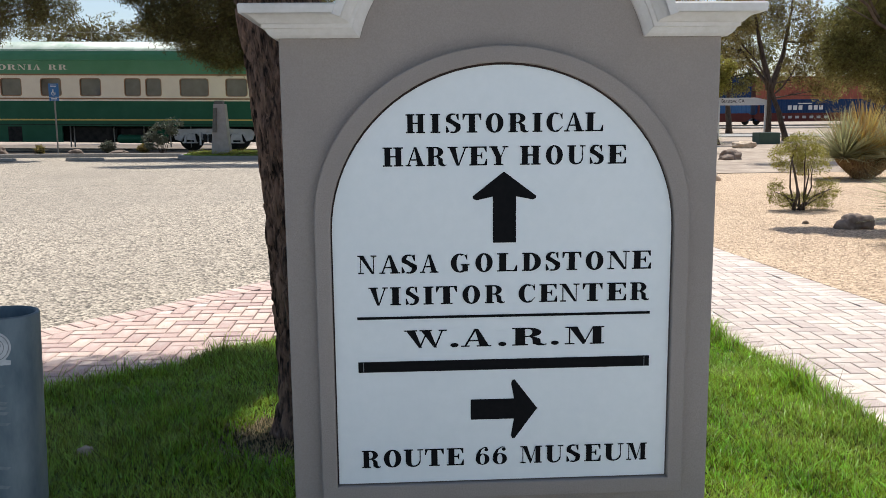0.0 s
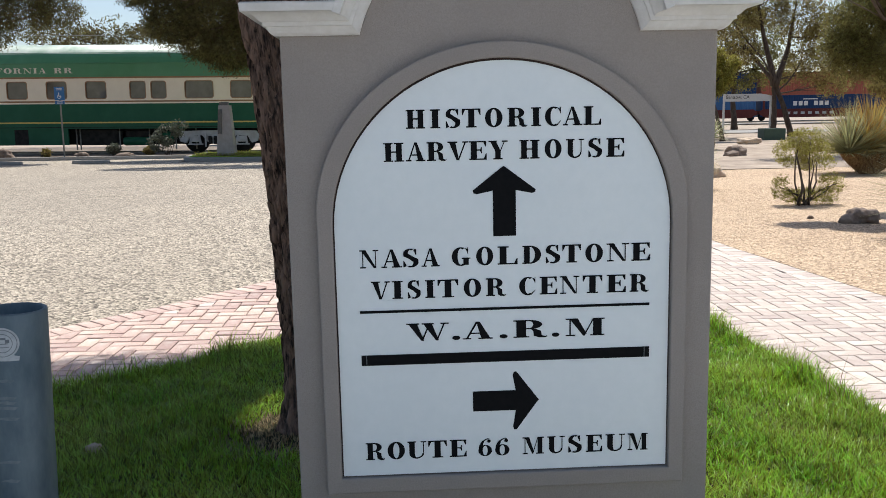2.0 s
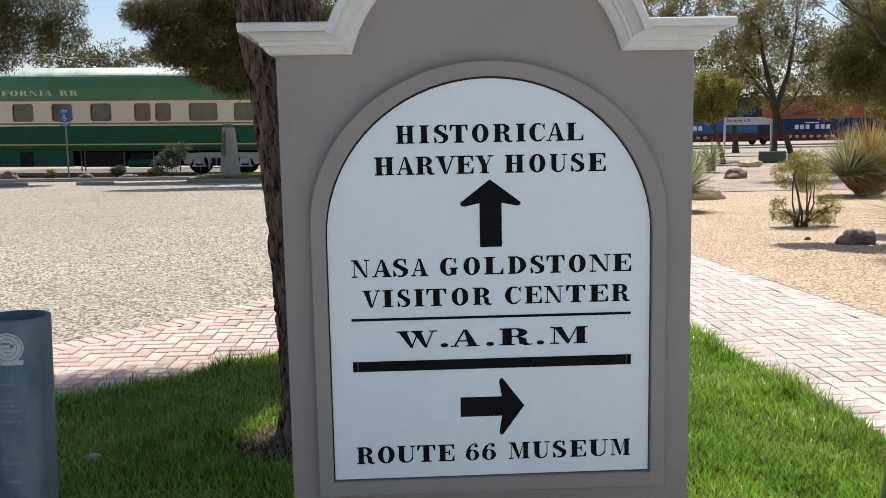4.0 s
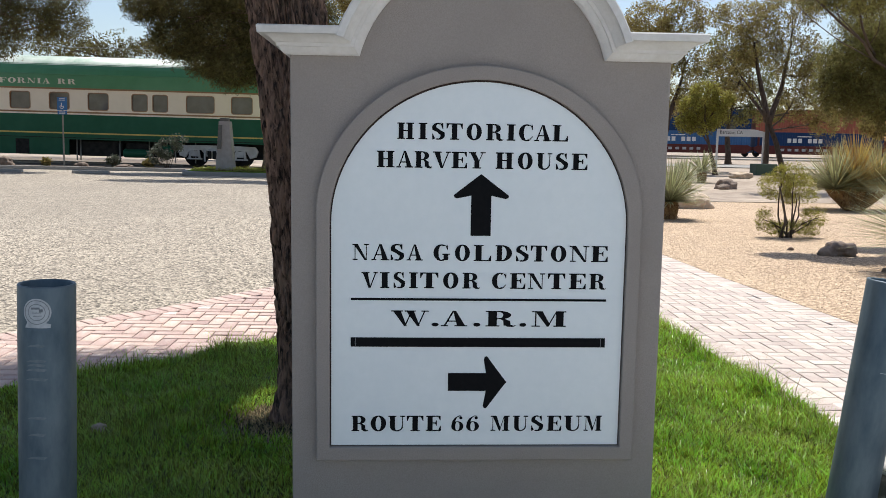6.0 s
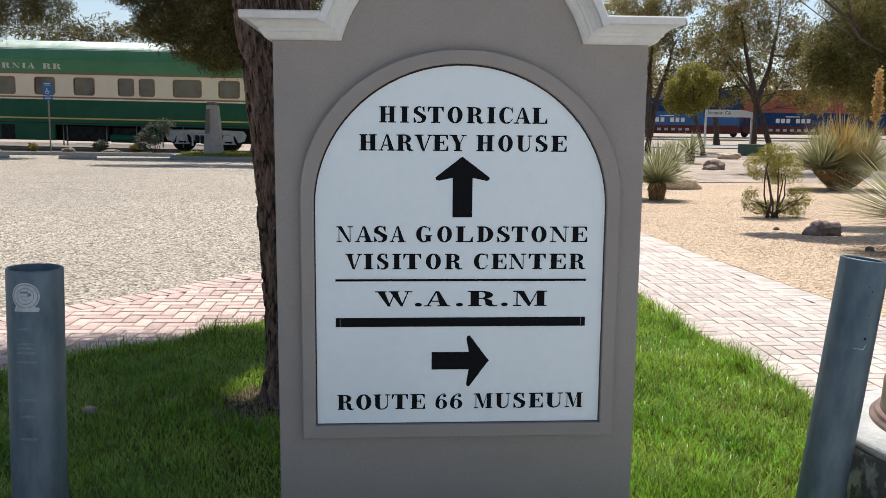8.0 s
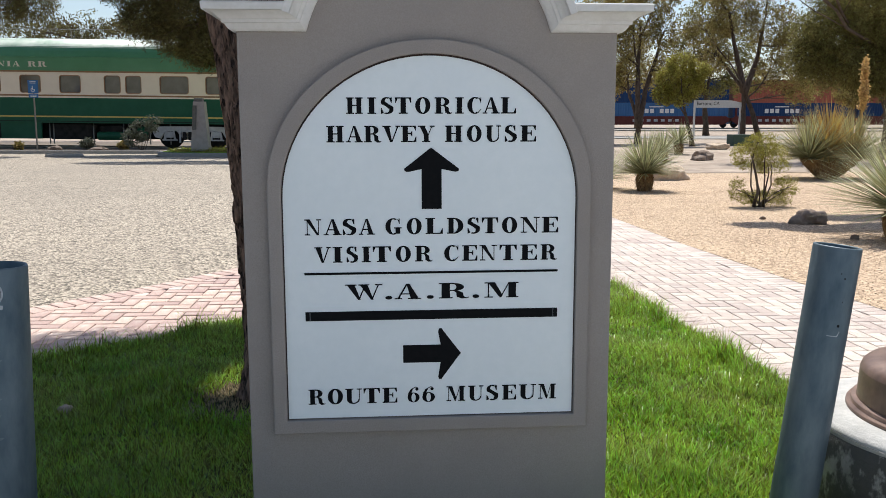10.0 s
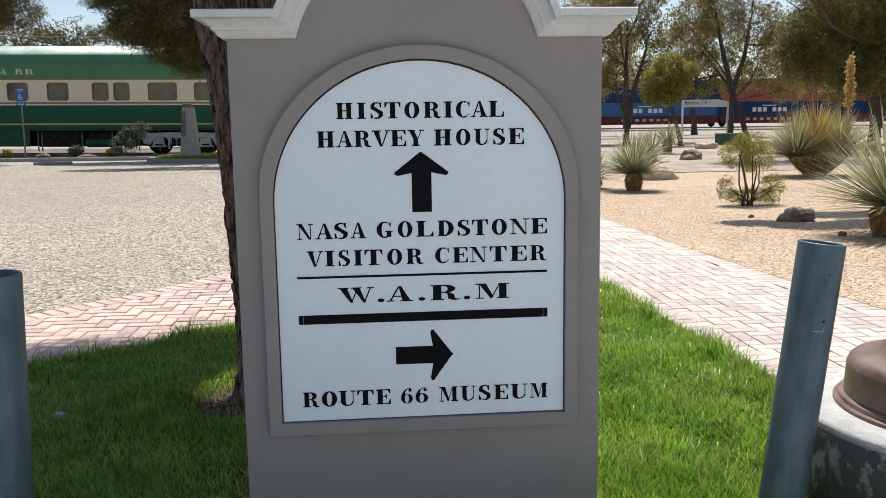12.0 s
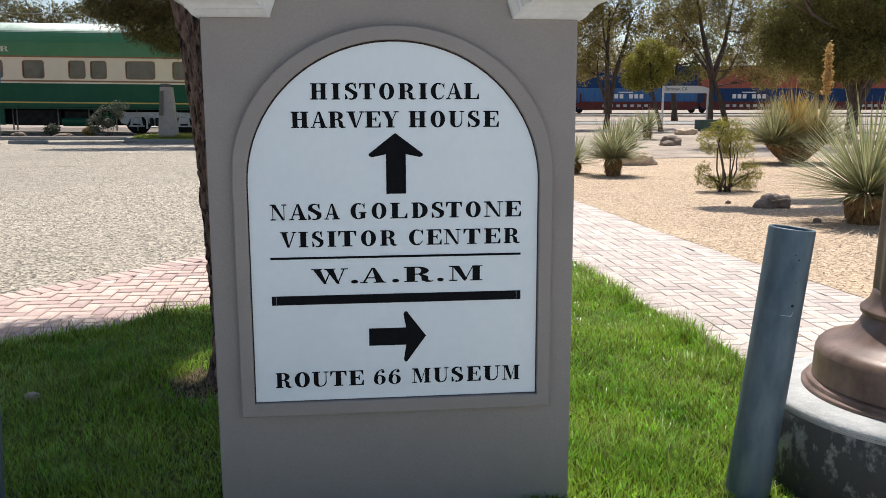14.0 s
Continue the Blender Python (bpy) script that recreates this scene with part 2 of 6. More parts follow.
def box(x0, y0, z0, x1, y1, z1, bevel=0.0, bm=None):
    own = bm is None
    b = bmesh.new()
    bmesh.ops.create_cube(b, size=1.0)
    for v in b.verts:
        v.co = Vector(((x0 + x1) / 2 + v.co.x * (x1 - x0), (y0 + y1) / 2 + v.co.y * (y1 - y0), (z0 + z1) / 2 + v.co.z * (z1 - z0)))
    if bevel:
        bmesh.ops.bevel(b, geom=b.edges[:], offset=bevel, segments=2, profile=0.7, affect='EDGES')
    if own:
        return b
    tmp = bpy.data.meshes.new("tmp")
    b.to_mesh(tmp)
    b.free()
    bm.from_mesh(tmp)
    bpy.data.meshes.remove(tmp)
    return bm


def lathe(profile, segs=48, cap=True):
    """Turned shape from (radius, z) pairs."""
    b = bmesh.new()
    rings = [[b.verts.new((r * math.cos(2 * math.pi * i / segs), r * math.sin(2 * math.pi * i / segs), z)) for i in range(segs)] for r, z in profile]
    for p, q in zip(rings, rings[1:]):
        for i in range(segs):
            b.faces.new((p[i], p[(i + 1) % segs], q[(i + 1) % segs], q[i]))
    if cap:
        b.faces.new(rings[0][::-1])
        b.faces.new(rings[-1])
    return b


def tube_data(points, radii, segs=10, wob=0.0, rng=None):
    """Tapered tube through points: verts and faces."""
    P = [Vector(p) for p in points]
    V, Fc = [], []
    side = Vector((1, 0.13, 0.07))
    for k, p in enumerate(P):
        d = (P[min(k + 1, len(P) - 1)] - P[max(k - 1, 0)]).normalized()
        a = d.cross(side)
        if a.length < 1e-3:
            a = d.cross(Vector((0, 1, 0)))
        a.normalize()
        c = d.cross(a)
        for i in range(segs):
            t = 2 * math.pi * i / segs
            r = radii[k] * (1 + (rng.uniform(-wob, wob) if rng else 0))
            V.append(p + a * (r * math.cos(t)) + c * (r * math.sin(t)))
        if k:
            o = (k - 1) * segs
            for i in range(segs):
                Fc.append((o + i, o + (i + 1) % segs, o + segs + (i + 1) % segs, o + segs + i))
    Fc.append(tuple(range(segs))[::-1])
    Fc.append(tuple(range((len(P) - 1) * segs, len(P) * segs)))
    return V, Fc


def join_data(items):
    V, Fc = [], []
    for v, f in items:
        o = len(V)
        V += list(v)
        Fc += [tuple(i + o for i in q) for q in f]
    return V, Fc


def ss(a, b, v):
    q = min(1.0, max(0.0, (v - a) / (b - a)))
    return q * q * (3 - 2 * q)


def ground_z(x, y):
    """Height of the land: flat at the sign, rising gently to the coach and to the main line."""
    if y < 3:
        return 0.0
    w = 1 - ss(-0.12, 0.2, x / (y + 3.5))
    left = 0.33 * (1 - math.exp(-(y - 3) / 13))
    right = 0.012 * max(0.0, min(y, 42) - 20)
    return w * left + (1 - w) * right


def inside(x, y, poly):
    hit = False
    for (x0, y0), (x1, y1) in zip(poly, poly[1:] + poly[:1]):
        if (y0 > y) != (y1 > y) and x < x0 + (y - y0) / (y1 - y0) * (x1 - x0):
            hit = not hit
    return hit


def sheet(name, poly, lift, material, step=0.5):
    """A thin surface that lies on the land, cut to an outline."""
    b = bmesh.new()
    f = b.faces.new([b.verts.new((x, y, 0)) for x, y in poly])
    f.normal_update()
    if f.normal.z < 0:
        f.normal_flip()
    xs, ys = [p[0] for p in poly], [p[1] for p in poly]
    for axis, lo, hi in ((0, min(xs), max(xs)), (1, min(ys), max(ys))):
        v = lo + step
        while v < hi:
            no = (1, 0, 0) if axis == 0 else (0, 1, 0)
            co = (v, 0, 0) if axis == 0 else (0, v, 0)
            bmesh.ops.bisect_plane(b, geom=b.verts[:] + b.edges[:] + b.faces[:], plane_co=co, plane_no=no)
            v += step
    for v in b.verts:
        v.co.z = ground_z(v.co.x, v.co.y) + lift
    bmesh.ops.triangulate(b, faces=b.faces[:])
    return part(name, b, material, None)


# ---- ground and pavings ----
def axis_steps(lim, near, step):
    out, v, s = [0.0], 0.0, step
    while v < lim:
        if v > near:
            s *= 1.22
        v += s
        out.append(v)
    return out


pos = axis_steps(2500, 60, 1.5)
gx = [-v for v in pos[:0:-1]] + pos
gy = [-v for v in pos[:0:-1]] + pos
gv = [(x, y, ground_z(x, y) - 0.03) for y in gy for x in gx]
nx = len(gx)
gf = [(j * nx + i, j * nx + i + 1, (j + 1) * nx + i + 1, (j + 1) * nx + i) for j in range(len(gy) - 1) for i in range(nx - 1)]
tagged(put("ground", mesh_of("ground", gv, gf, M_dirt, True)), "dry pale desert ground reaching the horizon", "ground", kind="structure")

INNER = [(-3.3, -0.2), (-2.70, 1.25), (-2.24, 2.06), (-1.92, 2.33), (-1.55, 2.60), (-1.15, 3.05), (-0.6, 4.15), (0.2, 5.2), (1.0, 6.2), (1.75, 7.1)]
OUTER = [(-4.6, 0.0), (-3.9, 1.9), (-3.35, 2.72), (-2.96, 3.18), (-2.55, 3.62), (-2.07, 4.12), (-1.47, 4.90), (-0.7, 5.8), (0.3, 7.0), (1.3, 8.4), (2.0, 9.6)]
LAWN = [(-3.3, -0.2), *INNER[1:], (1.72, 6.2), (1.70, 4.9), (1.72, 4.1), (1.77, 3.0), (1.84, 2.3), (1.90, 1.6), (1.88, 1.2), (1.72, 0.75), (1.5, 0.3), (1.2, -0.5), (-3.0, -0.5)]
PATH_R = [(1.55, 0.6), (1.85, 1.2), (1.80, 2.3), (1.68, 4.5), (1.72, 7.1), (1.70, 7.1), (1.3, 8.4), (2.0, 9.6), (1.9, 16.5), (2.9, 16.5), (2.99, 9.2), (3.09, 6.5), (3.28, 4.2), (3.45, 2.7), (3.65, 1.0), (3.75, -0.8), (1.2, -0.8)]
PATH_L = [*INNER, (2.0, 9.6), *OUTER[::-1][1:]]
LOT = [(-60, -12), (-60, 25.3), (-11.6, 25.3), (-7.2, 25.2), (-6.9, 23.0), (-4.5, 22.6), (0.5, 22.6), (1.2, 17.0), (1.4, 9.2), (0.3, 7.0), *OUTER[::-1][3:], (-5.4, -2.0), (-6.0, -12)]
GARDEN = [(3.75, -0.8), (3.65, 1.0), (3.45, 2.7), (3.28, 4.2), (3.09, 6.5), (2.99, 9.2), (2.9, 16.5), (2.6, 18.5), (6.0, 18.9), (12.0, 19.4), (22, 20.0), (22, -0.8)]

tagged(sheet("parking_lot", LOT, 0.0, M_lot, 2.0), "sunlit worn parking lot of pale exposed aggregate", "parking lot", kind="structure")
tagged(sheet("garden_bed", GARDEN, 0.004, M_gravel, 1.0), "tan gravel garden bed", "gravel", kind="structure")
# added out of view as a reflector for the sign's shaded face
tagged(sheet("road", [(-5.4, -2.0), (-4.6, -0.4), (-3.3, -0.55), (3.6, -0.85), (30, -0.85), (30, -14), (-6.0, -12)], -0.006, M_bouncepave, 2.0), "unseen pale pavement added to bounce light onto the sign", "road", kind="structure")
tagged(sheet("lawn_ground", LAWN, -0.012, M_soil, 0.5), "lawn soil coloured near-black for the shade between blades", "lawn", kind="structure")
tagged(sheet("path_bedding_1", PATH_R, -0.008, M_joint, 1.0), "sand bed under brick walk", "path bed", kind="structure")
tagged(sheet("path_bedding_2", PATH_L, -0.009, M_joint, 1.0), "sand bed under curved brick walk", "path bed", kind="structure")

# ---- sign ----
HW, SH_Z, DEPTH = 0.576, 1.601, 0.34          # half width, shoulder height, wall thickness
DOME_R, DOME_X = 0.385, 0.372
DOME_C = SH_Z - math.sqrt(DOME_R ** 2 - DOME_X ** 2)
sign_root = root("monument_sign", "taupe stucco monument sign with white cap and arched panel on grass", "sign", pose(0.002, -0.028, 0, 0, -0.3, 0.5))
dome = [(DOME_R * math.sin(a), DOME_C + DOME_R * math.cos(a)) for a in np.linspace(-math.asin(DOME_X / DOME_R), math.asin(DOME_X / DOME_R), 41)]
edge = [(-HW, SH_Z), *dome, (HW, SH_Z)]


def prism(outline, y0, y1, bevel=0.0):
    b = bmesh.new()
    f = b.faces.new([b.verts.new((x, y0, z)) for x, z in outline])
    r = bmesh.ops.extrude_face_region(b, geom=[f])
    for v in r["geom"]:
        if isinstance(v, bmesh.types.BMVert):
            v.co.y = y1
    bmesh.ops.recalc_face_normals(b, faces=b.faces[:])
    if bevel:
        es = [e for e in b.edges if e.calc_face_angle(0) > 0.6]
        bmesh.ops.bevel(b, geom=es, offset=bevel, segments=2, profile=0.7, affect='EDGES')
    return b


part("wall", prism([(-HW, -0.15), *edge, (HW, -0.15)], 0.012, DEPTH, 0.006), M_stucco, sign_root, "taupe stucco wall")

# cap moulding: a stepped profile carried along shoulders and dome on both faces and round the ends
CAP = [(-0.004, 0.0), (-0.004, 0.012), (0.002, 0.020), (0.010, 0.026), (0.018, 0.030), (0.0185, 0.036), (0.029, 0.037), (0.0295, 0.042), (0.034, 0.046), (0.041, 0.053), (0.047, 0.062), (0.050, 0.070), (0.0505, 0.084), (0.070, 0.086), (0.074, 0.082)]
tang = []
for k, (x, z) in enumerate(edge):
    def nrm(a, c):
        d = Vector((c[0] - a[0], c[1] - a[1])).normalized()
        return Vector((-d.y, d.x))
    n1 = nrm(edge[k - 1], edge[k]) if k else None
    n2 = nrm(edge[k], edge[k + 1]) if k < len(edge) - 1 else None
    if n1 is None or n2 is None:
        tang.append(n1 or n2)
    else:
        tang.append((n1 + n2) / (1 + n1.dot(n2)))
cv, cf = [], []
ring = [(n, o, 0) for n, o in CAP] + [(n, o, 1) for n, o in CAP[::-1]]
for k, ((x, z), t) in enumerate(zip(edge, tang)):
    for n, o, back in ring:
        px, pz = x + t.x * n, z + t.y * n
        if k == 0:
            px -= o
        if k == len(edge) - 1:
            px += o
        cv.append((px, DEPTH + o if back else 0.012 - o, pz))
rl = len(ring)
for k in range(len(edge) - 1):
    for i in range(rl):
        a, c = k * rl + i, k * rl + (i + 1) % rl
        cf.append((a, c, c + rl, a + rl))
last = (len(edge) - 1) * rl
for i in range(len(CAP) - 1):
    j = rl - 1 - i
    cf.append((i, i + 1, j - 1, j))
    cf.append((last + i + 1, last + i, last + j, last + j - 1))
part_cap = put("cap_moulding", mesh_of("cap_moulding", cv, cf, M_cap), sign_root, "white painted stepped cap moulding")
bmx = bmesh.new()
bmx.from_mesh(part_cap.data)
bmesh.ops.recalc_face_normals(bmx, faces=bmx.faces[:])
bmx.to_mesh(part_cap.data)
bmx.free()


def arch(half, bottom, top, rise, n=40, power=2.0):
    spring = top - rise
    pts = [(-half, bottom)]
    for a in np.linspace(math.pi, 0, n):
        c, s = math.cos(a), math.sin(a)
        pts.append((half * math.copysign(abs(c) ** (2 / power), c), spring + rise * abs(s) ** (2 / power)))
    pts.append((half, bottom))
    return pts


def frame_ring(outer, inner, y0, y1):
    b = bmesh.new()
    n = len(outer)
    vo = [b.verts.new((x, y0, z)) for x, z in outer]
    vi = [b.verts.new((x, y0, z)) for x, z in inner]
    wo = [b.verts.new((x, y1, z)) for x, z in outer]
    wi = [b.verts.new((x, y1, z)) for x, z in inner]
    for i in range(n):
        j = (i + 1) % n
        b.faces.new((vo[i], vo[j], vi[j], vi[i]))
        b.faces.new((vo[j], vo[i], wo[i], wo[j]))
        b.faces.new((vi[i], vi[j], wi[j], wi[i]))
    bmesh.ops.recalc_face_normals(b, faces=b.faces[:])
    es = [e for e in b.edges if len(e.link_faces) == 2 and all(abs(v.co.y - y0) < 1e-6 for v in e.verts) and e.calc_face_angle(0) > 0.6]
    bmesh.ops.bevel(b, geom=es, offset=0.005, segments=3, profile=0.6, affect='EDGES')
    return b


IN_ARCH = arch(0.4575, 0.395, 1.5335, 0.436)
part("arch_frame", frame_ring(arch(0.4985, 0.352, 1.5755, 0.45), IN_ARCH, -0.014, 0.03), M_stucco, sign_root, "raised stucco arch surround")
# thin dark sheet whose colour draws the shade in the panel's gap
part("panel_gap", prism(IN_ARCH, 0.0075, 0.011), M_gapshade, sign_root, "dark backing sheet coloured as the shade round the panel")
panel = part("panel", prism(arch(0.4535, 0.3985, 1.5275, 0.433), 0.0, 0.0065, 0.001), M_panel, sign_root, "white arched sign panel with black lettering")

# fat-face serif letters built of stems, hairlines, serifs and bowls (unit cap height)
HAIR, STEM = 0.07, 0.27


class Pen:
    def __init__(self):
        self.v, self.f = [], []

    def poly(self, *pts):
        o = len(self.v)
        self.v += list(pts)
        self.f.append(tuple(range(o, o + len(pts))))

    def rect(self, x0, y0, x1, y1):
        self.poly((x0, y0), (x1, y0), (x1, y1), (x0, y1))

    def serif(self, x0, x1, y, up):
        h = HAIR if up else -HAIR
        self.rect(x0, min(y, y + h), x1, max(y, y + h))

    def stem(self, x, w=STEM, y0=0.0, y1=1.0, s=0.085):
        self.rect(x, y0, x + w, y1)
        if s:
            self.serif(x - s, x + w + s, y0, True)
            self.serif(x - s, x + w + s, y1, False)

    def widen(self, k):
        self.v = [(k * x, y) for x, y in self.v]

    def ring(self, cx, cy, rx, ry, ix, iy, a0=0, a1=360, n=28):
        o = len(self.v)
        for a in np.linspace(math.radians(a0), math.radians(a1), n):
            c, s = math.cos(a), math.sin(a)
            self.v += [(cx + rx * c, cy + ry * s), (cx + ix * c, cy + iy * s)]
        for i in range(n - 1):
            q = o + 2 * i
            self.f.append((q, q + 2, q + 3, q + 1))


def glyph(ch):
    p = Pen()
    w = 0.9
    if ch == "H":
        p.stem(0.09), p.stem(0.60), p.rect(0.3, 0.48, 0.65, 0.48 + HAIR)
        w = 0.96
    elif ch == "I":
        p.stem(0.09)
        w = 0.45
    elif ch == "F":
        p.stem(0.09)
        p.rect(0.3, 1 - HAIR, 0.78, 1), p.poly((0.78, 1), (0.78, 0.70), (0.745, 0.70), (0.64, 0.96), (0.64, 1))
        p.rect(0.3, 0.49, 0.58, 0.49 + HAIR), p.poly((0.585, 0.34), (0.585, 0.69), (0.555, 0.69), (0.50, 0.535), (0.50, 0.49), (0.555, 0.34))
        w = 0.82
    elif ch in "LE":
        p.stem(0.09)
        p.rect(0.3, 0, 0.80, HAIR), p.poly((0.80, 0), (0.80, 0.34), (0.765, 0.34), (0.66, 0.04), (0.66, 0))
        w = 0.84
        if ch == "E":
            p.rect(0.3, 1 - HAIR, 0.78, 1), p.poly((0.78, 1), (0.78, 0.70), (0.745, 0.70), (0.64, 0.96), (0.64, 1))
            p.rect(0.3, 0.49, 0.58, 0.49 + HAIR), p.poly((0.585, 0.34), (0.585, 0.69), (0.555, 0.69), (0.50, 0.535), (0.50, 0.49), (0.555, 0.34))
    elif ch == "T":
        p.stem(0.31, s=0), p.serif(0.21, 0.68, 0, True)
        p.rect(0.03, 1 - HAIR, 0.86, 1)
        p.poly((0.03, 1), (0.03, 0.66), (0.065, 0.66), (0.17, 0.96), (0.17, 1)), p.poly((0.86, 1), (0.86, 0.66), (0.825, 0.66), (0.72, 0.96), (0.72, 1))
        w = 0.89
    elif ch in "OCG":
        if ch == "O":
            p.ring(0.46, 0.5, 0.44, 0.52, 0.16, 0.445)
            w = 0.92
        else:
            p.ring(0.46, 0.5, 0.44, 0.52, 0.16, 0.445, 62, 300)
            p.rect(0.78, 0.66, 0.815, 1.0), p.poly((0.80, 0.64), (0.80, 0.9), (0.60, 0.99), (0.70, 0.90))
            w = 0.90
            if ch == "G":
                p.rect(0.58, 0.04, 0.84, 0.40), p.serif(0.50, 0.92, 0.44, False)
                w = 0.98
            else:
                p.poly((0.66, 0.05), (0.83, 0.27), (0.80, 0.28), (0.60, 0.06))
    elif ch == "D":
        p.stem(0.09)
        p.ring(0.36, 0.5, 0.54, 0.5, 0.25, 0.43, -90, 90), p.rect(0.3, 0, 0.37, HAIR), p.rect(0.3, 1 - HAIR, 0.37, 1)
        w = 0.94
    elif ch in "R":
        p.stem(0.09)
        p.ring(0.44, 0.735, 0.37, 0.265, 0.12, 0.195, -90, 90), p.rect(0.3, 1 - HAIR, 0.45, 1), p.rect(0.3, 0.47, 0.45, 0.47 + HAIR)
        p.poly((0.48, 0.49), (0.62, 0.49), (0.78, 0.36), (0.80, 0.10), (0.58, 0.06), (0.56, 0.36))
        p.poly((0.58, 0.10), (0.80, 0.12), (0.90, 0.045), (0.95, 0.10), (0.96, 0.03), (0.88, -0.02), (0.72, -0.02))
        w = 0.97
    elif ch == "S":
        p.ring(0.37, 0.73, 0.30, 0.29, 0.10, 0.21, 60, 200), p.ring(0.39, 0.27, 0.33, 0.29, 0.11, 0.21, -120, 30)
        p.poly((0.07, 0.76), (0.08, 0.60), (0.34, 0.44), (0.46, 0.31), (0.72, 0.24), (0.71, 0.43), (0.46, 0.60), (0.28, 0.75))
        p.poly((0.60, 0.66), (0.635, 0.66), (0.635, 1), (0.60, 1), (0.50, 0.95)), p.poly((0.07, 0), (0.105, 0), (0.22, 0.06), (0.105, 0.36), (0.07, 0.36))
        w = 0.79
    elif ch in "AV":
        up = ch == "A"
        q = (lambda x, y: (x, y)) if up else (lambda x, y: (0.94 - x, 1 - y))
        p.poly(q(0.44, 1.0), q(0.55, 1.0), q(0.90, 0.02), q(0.60, 0.02)), p.poly(q(0.43, 1.0), q(0.50, 1.0), q(0.165, 0.02), q(0.095, 0.02))
        for a, c in ((0.0, 0.27), (0.50, 0.97)):
            p.poly(q(a, 0), q(c, 0), q(c, HAIR), q(a, HAIR))
        if up:
            p.rect(0.22, 0.30, 0.66, 0.30 + HAIR)
        p.v = [(0.9 * x, y) for x, y in p.v]
        w = 0.87
    elif ch == "W":
        for dx in (0.0, 0.50):
            p.poly((0.06 + dx, 1), (0.36 + dx, 1), (0.60 + dx, 0), (0.50 + dx, 0)), p.poly((0.50 + dx, 0), (0.56 + dx, 0), (0.82 + dx, 1), (0.77 + dx, 1))
        p.serif(0, 0.44, 1, False), p.serif(0.52, 0.94, 1, False), p.serif(1.16, 1.44, 1, False)
        w = 1.44
    elif ch == "M":
        p.rect(0.12, 0, 0.165, 1), p.serif(0.0, 0.30, 0, True), p.stem(0.86, s=0.0), p.serif(0.77, 1.22, 0, True)
        p.poly((0.12, 1), (0.38, 1), (0.66, 0.12), (0.55, 0)), p.poly((0.55, 0), (0.60, 0), (0.90, 1), (0.86, 1))
        p.serif(0.0, 0.30, 1, False), p.serif(0.86, 1.22, 1, False)
        w = 1.22
    elif ch == "N":
        p.rect(0.14, 0, 0.185, 1), p.serif(0.02, 0.32, 0, True), p.rect(0.80, 0.0, 0.845, 1), p.serif(0.68, 0.98, 1, False)
        p.poly((0.05, 1), (0.32, 1), (0.845, 0.0), (0.72, 0.0), (0.14, 0.88)), p.serif(0.0, 0.3, 1, False)
        w = 0.98
    elif ch == "U":
        p.rect(0.11, 0.30, 0.11 + STEM, 1), p.serif(0.02, 0.46, 1, False), p.rect(0.78, 0.30, 0.825, 1), p.serif(0.67, 0.95, 1, False)
        p.ring(0.4675, 0.30, 0.3575, 0.32, 0.28, 0.245, 270, 360, 14), p.ring(0.4675, 0.30, 0.3575, 0.32, 0.0875, 0.245, 180, 270, 14)
        w = 0.96
    elif ch == "Y":
        p.rect(0.33, 0, 0.60, 0.44), p.serif(0.23, 0.70, 0, True)
        p.poly((0.07, 1), (0.36, 1), (0.60, 0.44), (0.33, 0.44)), p.poly((0.55, 0.42), (0.60, 0.42), (0.83, 1), (0.78, 1))
        p.serif(0, 0.42, 1, False), p.serif(0.66, 0.95, 1, False)
        p.v = [(0.93 * x, y) for x, y in p.v]
        w = 0.88
    elif ch == "6":
        p.ring(0.40, 0.31, 0.36, 0.33, 0.13, 0.285)
        p.poly((0.045, 0.34), (0.08, 0.60), (0.22, 0.85), (0.42, 0.98), (0.52, 1.02), (0.64, 1.0), (0.66, 0.96), (0.50, 0.97), (0.36, 0.86), (0.28, 0.66), (0.27, 0.34))
        p.ring(0.60, 0.86, 0.095, 0.095, 0.001, 0.001)
        w = 0.80
    elif ch == ".":
        p.ring(0.16, 0.11, 0.12, 0.12, 0.001, 0.001)
        w = 0.32
    elif ch == " ":
        w = 0.55
    return p, w


def letters(name, text, spans, z0, z1, y, parent, material=None):
    """Letters set one by one: spans gives the left and right edge of each."""
    for ch, x0, x1 in zip(text, spans[::2], spans[1::2]):
        g, w = glyph(ch)
        lo_, hi_ = min(p[0] for p in g.v), max(p[0] for p in g.v)
        verts = [(x0 + (x1 - x0) * (x - lo_) / (hi_ - lo_), y, z0 + (z1 - z0) * z) for x, z in g.v]
        faces = []
        for f in g.f:
            area = sum(verts[a][0] * verts[b][2] - verts[b][0] * verts[a][2] for a, b in zip(f, f[1:] + f[:1]))
            faces.append(f if area > 0 else f[::-1])
        put(name, mesh_of(name, verts, faces, material or M_black), parent)


def lettering(name, text, x0, x1, z0, z1, y, parent, track=0.09, material=None):
    """Evenly set line of letters between two ends."""
    widths = [glyph(ch)[1] for ch in text]
    total = sum(w + track for w in widths) - track
    cur, word, spans = 0.0, "", []
    for ch, w in zip(text, widths):
        if ch != " ":
            word += ch
            spans += [x0 + (x1 - x0) * cur / total, x0 + (x1 - x0) * (cur + w) / total]
        cur += w + track
    letters(name, word, spans, z0, z1, y, parent, material)


YL = -0.0016
letters("letter", "HISTORICAL", (-0.255, -0.205, -0.191, -0.165, -0.150, -0.112, -0.107, -0.058, -0.046, 0.000, 0.013, 0.066, 0.076, 0.102, 0.113, 0.156, 0.160, 0.212, 0.216, 0.263), 1.3540, 1.4030, YL, panel)
